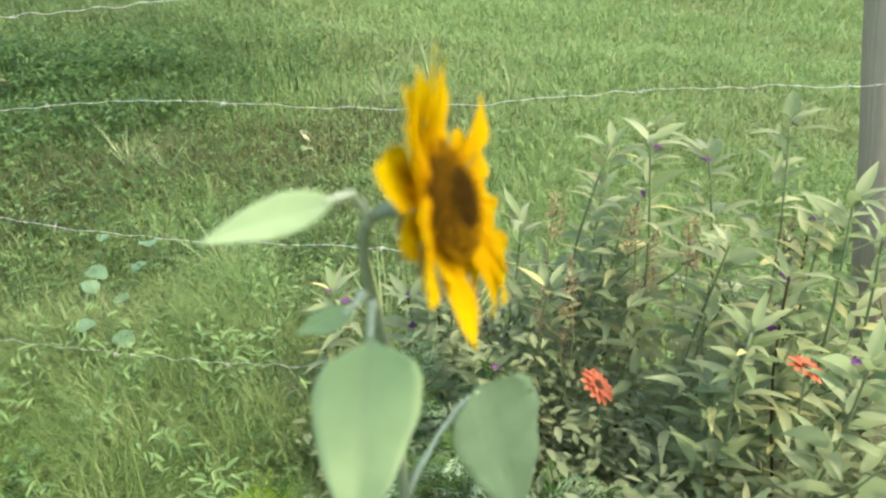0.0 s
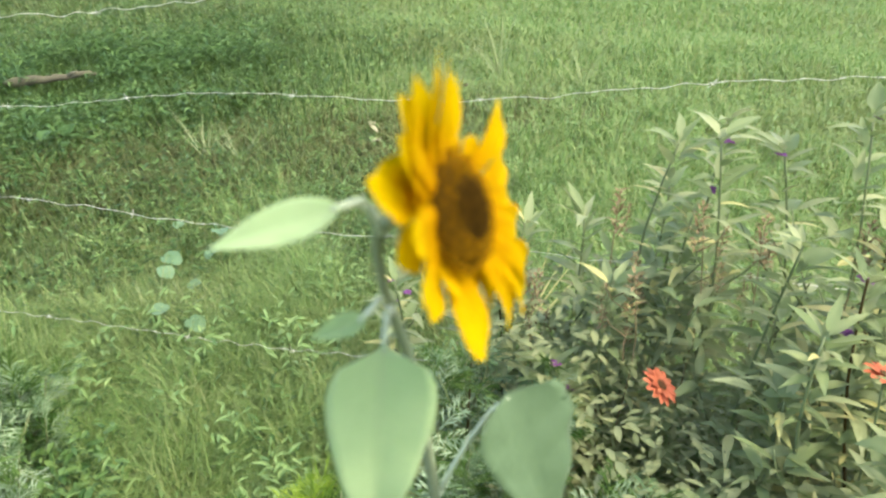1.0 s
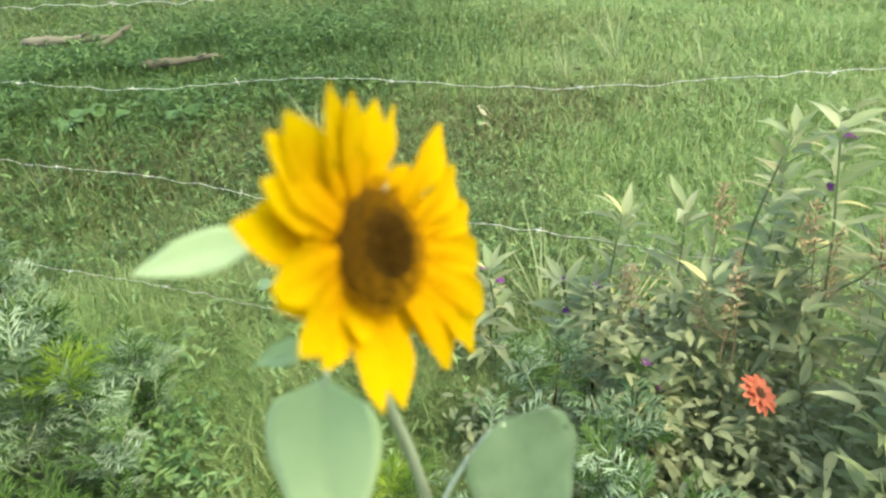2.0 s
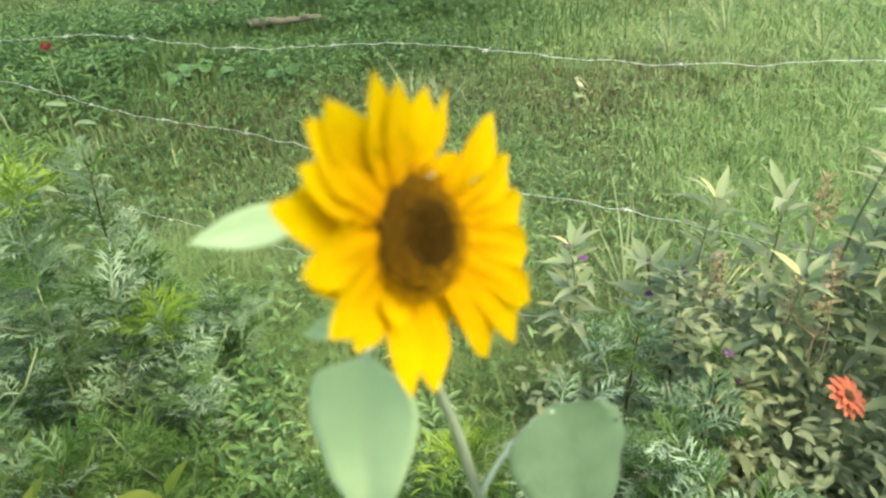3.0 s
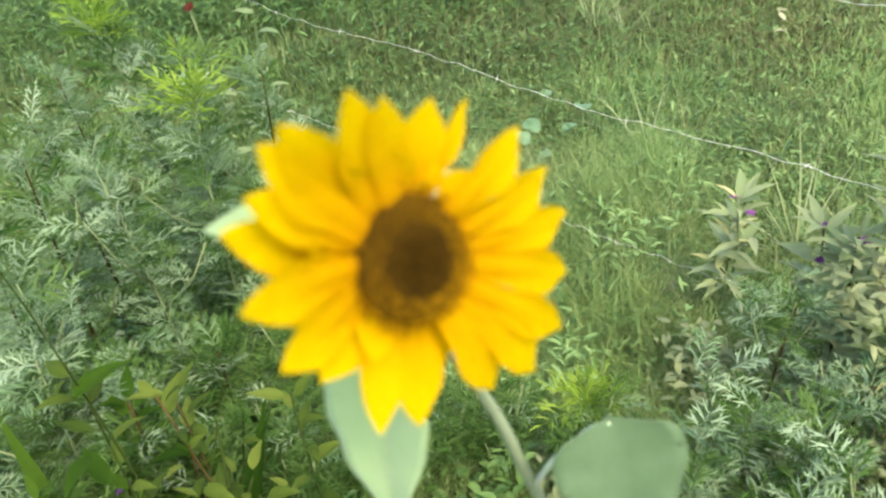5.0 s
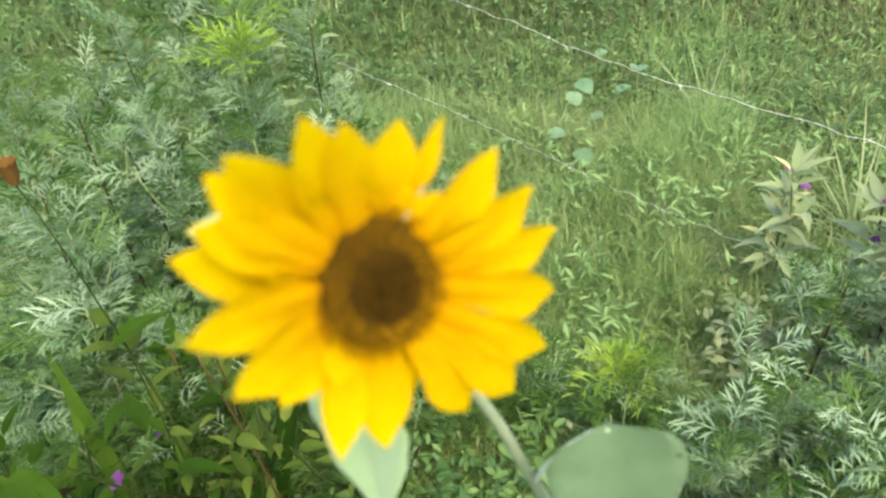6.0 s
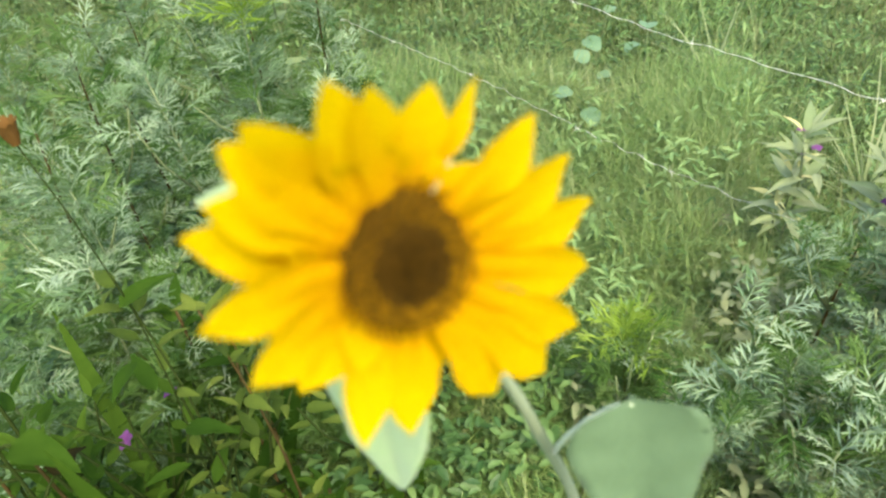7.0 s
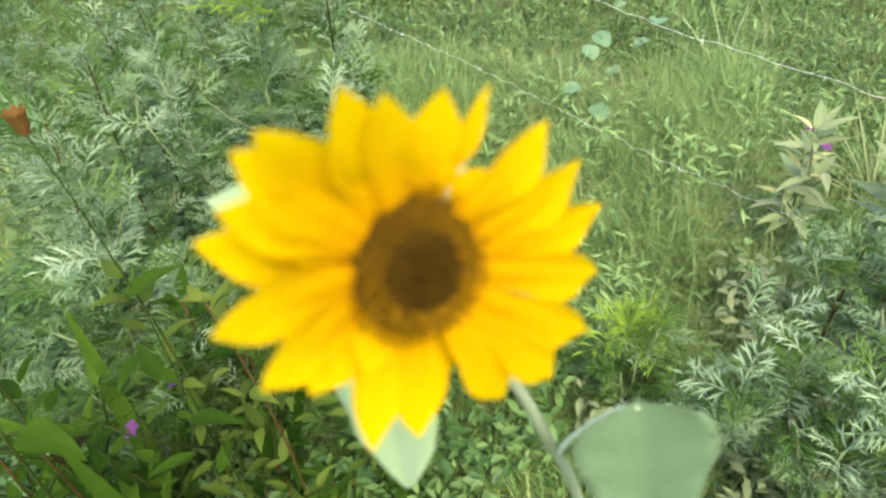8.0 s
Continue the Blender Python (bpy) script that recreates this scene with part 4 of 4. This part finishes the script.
strap_plant(-0.34, 1.0, 0.62, 3, 3)
strap_plant(-0.05, 0.81, 1.17, 4, 2, (85, 89), 0.042)


# ---- round-leaved weeds in the meadow ----
ROUND_LEAVES = [leaf_mesh(0.12, 0.12, rounded, BLUISH, d, 0.05) for d in (0.1, 0.25, 0.4)]


FAR_ROUND = [leaf_mesh(0.12, 0.11, rounded, DARK_WEED, d, 0.05) for d in (0.1, 0.25, 0.4)]


def round_weed(x, y, seed, count, size):
    rnd = random.Random(seed)
    plant = thing("mallow", (x, y, float(lie(x, y))), rnd.uniform(0, 360))
    tagged(plant, "low mallow with rounded bluish-green leaves in the grass", "plant", "mallows")
    for k in range(count):
        a = k * 2.39996 + rnd.uniform(-0.3, 0.3)
        end = Vector((math.cos(a), math.sin(a), 0)) * rnd.uniform(0.04, 0.11) + Vector((0, 0, rnd.uniform(0.12, 0.2)))
        v, f = tube([(0, 0, -0.02), end * 0.6 + Vector((0, 0, 0.02)), end], [0.003, 0.0025, 0.002], 5)
        stalk = part("leaf_stalk", mesh_of("leaf_stalk", v, f, STEM), plant)
        part("leaf", rnd.choice(ROUND_LEAVES if y < 5 else FAR_ROUND), plant, Matrix.Translation(end) @ pose(0, 0, 0, 0, 0, math.degrees(a) - 90) @ pose(0, 0, 0, rnd.uniform(-15, 35), rnd.uniform(-15, 15), 0) @ Matrix.Translation((0, -0.03, 0)) @ Matrix.Scale(size * rnd.uniform(0.7, 1.1), 4))


for i, (x, y, n, s) in enumerate([(0.36, 3.43, 1, 0.65), (0.44, 3.6, 1, 0.55), (0.43, 3.14, 2, 0.6), (0.64, 3.42, 2, 0.6), (-0.41, 5.69, 6, 0.95), (0.0, 5.3, 5, 0.9),
                                   (-0.65, 5.75, 6, 0.95), (-0.72, 5.45, 6, 0.9), (-0.36, 5.5, 4, 0.85), (0.38, 2.88, 2, 0.7)]):
    round_weed(x, y, i, n, s)


# ---- pale tufts and litter ----
def tuft(x, y, height, seed, count, mat, label):
    rnd = random.Random(seed)
    ob = thing("grass_tuft", (x, y, float(lie(x, y))))
    tagged(ob, label, "grass tuft", "grass tufts")
    for k in range(count):
        v, f = blade(height * rnd.uniform(0.6, 1.1), 0.009, lambda u: max(0.05, 1 - u ** 2), 7, 2, rnd.uniform(0.1, 0.6), 0.3)
        part("blade", mesh_of("blade", v, f, mat), ob, pose(rnd.uniform(-0.02, 0.02), rnd.uniform(-0.02, 0.02), -0.01, 0, 0, rnd.uniform(0, 360)) @ pose(0, 0, 0, rnd.uniform(50, 85), 0, 0))


for i, (x, y, h) in enumerate([(0.77, 4.82, 0.3), (0.95, 4.7, 0.24), (3.2, 5.6, 0.45), (2.6, 5.2, 0.35), (3.6, 5.0, 0.4), (0.3, 3.0, 0.26), (1.3, 2.5, 0.35), (1.5, 2.3, 0.35), (0.9, 3.3, 0.3)]):
    tuft(x, y, h * 1.35, 40 + i, 18, PALE if i != 7 else YELLOWED, "tuft of pale arching grass blades in the meadow")


# ---- dark broad-leaved plant close to the path, and a bud ----
BROAD = [leaf_mesh(0.09, 0.055, heart, DEEP, d, 0.04) for d in (0.15, 0.35)]
WITHERED = leaf_mesh(0.085, 0.055, heart, DEAD, 0.4, 0.1)
broad = thing("hollyhock", (-0.31, 0.85, float(lie(-0.31, 0.85))))
tagged(broad, "tall plant with broad dark green and withered brown leaves", "plant")
stem_to(broad, (0.02, 0.02, 0.86), 0.0042, DARK_STEM)
for k in range(9):
    u = 0.35 + 0.65 * k / 8
    reach = 0.07 * (1.3 - u)
    m = Matrix.Translation(Vector((0.02, 0.02, 0.86)) * u) @ pose(0, 0, 0, 0, 0, k * 137.5 + 30)
    v, f = tube([(0, 0, 0), (0, reach * 0.6, 0.012), (0, reach, 0.014)], [0.003, 0.0024, 0.002], 6)
    leaf = part("leaf", WITHERED if k in (4, 5) else BROAD[k % 2], broad, m @ Matrix.Translation((0, reach, 0.014)) @ pose(0, 0, 0, RND.uniform(-20, 18), RND.uniform(-15, 15), 0) @ Matrix.Scale(RND.uniform(0.7, 1.0), 4), "withered brown leaf" if k in (4, 5) else "")
    part("leaf_stalk", mesh_of("leaf_stalk", v, f, DARK_STEM), broad, m)

bud = thing("zinnia_bud", (-0.155, 1.02, float(lie(-0.155, 1.02))))
tagged(bud, "closed orange-brown flower bud on a tall thin stem", "flower")
BROWN_PETAL = mesh_of("petal", *blade(0.036, 0.016, rounded, 6, 4, 0.15, 0.25, 0.02), BUD_BROWN)
stem_to(bud, (0, 0, 1.17), 0.0016, DARK_STEM)
for k in range(9):
    part("petal", BROWN_PETAL, bud, pose(0, 0, 1.17, 0, 0, k * 40) @ pose(0, 0.005, 0, 82, 0, 0) @ Matrix.Scale(0.85, 4))
for k in range(6):
    part("leaf", DEEP_LEAVES[k % 3], bud, pose(0, 0, 0.45 + 0.09 * k, 0, 0, k * 137.5) @ pose(0, 0.01, 0, 25, 0, 0) @ Matrix.Scale(0.8, 4))


# ---- young sunflower with broad leaves beside the bed ----
young = thing("young_sunflower", (0.84, 0.98, float(lie(0.84, 0.98))))
tagged(young, "young sunflower without a bloom, with broad dull green leaves", "sunflower")
stem_to(young, (0.01, 0.01, 0.6), 0.006)
YOUNG_LEAVES = [leaf_mesh(0.13, 0.1, heart, SHADED_SUNLEAF, d, 0.03) for d in (0.12, 0.28)]
for k in range(8):
    u = 0.45 + 0.55 * k / 7
    reach = 0.06 * (1.4 - u)
    m = Matrix.Translation(Vector((0.01, 0.01, 0.6)) * u) @ pose(0, 0, 0, 0, 0, k * 137.5)
    v, f = tube([(0, 0, 0), (0, reach * 0.6, 0.014), (0, reach, 0.016)], [0.0028, 0.0023, 0.0018], 6)
    part("leaf_stalk", mesh_of("leaf_stalk", v, f, STEM), young, m)
    part("leaf", YOUNG_LEAVES[k % 2], young, m @ Matrix.Translation((0, reach, 0.016)) @ pose(0, 0, 0, RND.uniform(-12, 22), RND.uniform(-12, 12), 0) @ Matrix.Scale(RND.uniform(0.65, 0.95), 4))


# ---- dried flower stalks in the bed ----
v, f = [], []
for k in range(34):
    u = k / 33
    a, r = k * 2.39996, 0.012 + 0.012 * math.sin(math.pi * u)
    m = pose(0, 0, -0.12 * u, 0, 0, math.degrees(a)) @ pose(0, r * 0.3, 0, RND.uniform(10, 70), 0, 0)
    bv, bf = blade(RND.uniform(0.012, 0.026), 0.008, ovate, 4, 2, 0.3, 0.4)
    n = len(v)
    v += [m @ Vector(p) for p in bv]
    f += [tuple(i + n for i in q) for q in bf]
SEED_HEAD = mesh_of("seed_head", v, f, SEED)


def dry_stalk(x, y, z, seed):
    rnd = random.Random(seed)
    base = float(lie(x, y))
    stalk = thing("dried_flower_stalk", (x, y, base), rnd.uniform(0, 360))
    tagged(stalk, "dried brownish flower stalk with withered seed heads", "flower stalk", "dried stalks")
    stem_to(stalk, (0.015, 0, z - base), 0.002, SEED)
    part("seed_head", SEED_HEAD, stalk, pose(0.015, 0, z - base), "withered pale brown seed head")
    for k in range(3):
        h, a = (z - base) * (0.66 + 0.1 * k), rnd.uniform(0, 6.28)
        end = Vector((math.cos(a) * 0.05, math.sin(a) * 0.05, h + 0.07))
        tv, tf = tube([(0.01, 0, h), (math.cos(a) * 0.03, math.sin(a) * 0.03, h + 0.03), end], [0.0018, 0.0015, 0.0012], 5)
        part("side_stem", mesh_of("side_stem", tv, tf, SEED), stalk)
        part("seed_head", SEED_HEAD, stalk, Matrix.Translation(end) @ pose(0, 0, 0, rnd.uniform(-20, 20), rnd.uniform(-20, 20), 0) @ Matrix.Scale(0.6, 4))


for i, (x, y, z) in enumerate(((1.38, 1.66, 0.9), (1.5, 1.52, 0.9), (1.33, 1.56, 0.74), (1.64, 1.46, 0.86), (1.24, 1.78, 0.66), (1.74, 1.28, 0.9))):
    dry_stalk(x, y, z, 60 + i)


# ---- dry leaves on the ground ----
def dry_leaf(x, y, size, seed):
    rnd = random.Random(seed)
    v, f = blade(size, size * 0.55, ovate, 8, 4, -0.25, 0.5, 0.08, 0.001)
    leaf = new("dry_leaf", mesh_of("dry_leaf", v, f, PALE_STONE))
    leaf.matrix_basis = pose(x, y, float(lie(x, y)) + 0.09, rnd.uniform(-10, 15), rnd.uniform(-15, 15), rnd.uniform(0, 360))
    tagged(leaf, "pale curled dry leaf lying on the grass", "leaf", "dry leaves")


for i, (x, y, size) in enumerate([(2.72, 5.24, 0.1), (0.81, 2.28, 0.09), (1.83, 4.73, 0.08), (1.80, 4.61, 0.10), (1.87, 4.91, 0.09)]):
    dry_leaf(x, y, size, i)
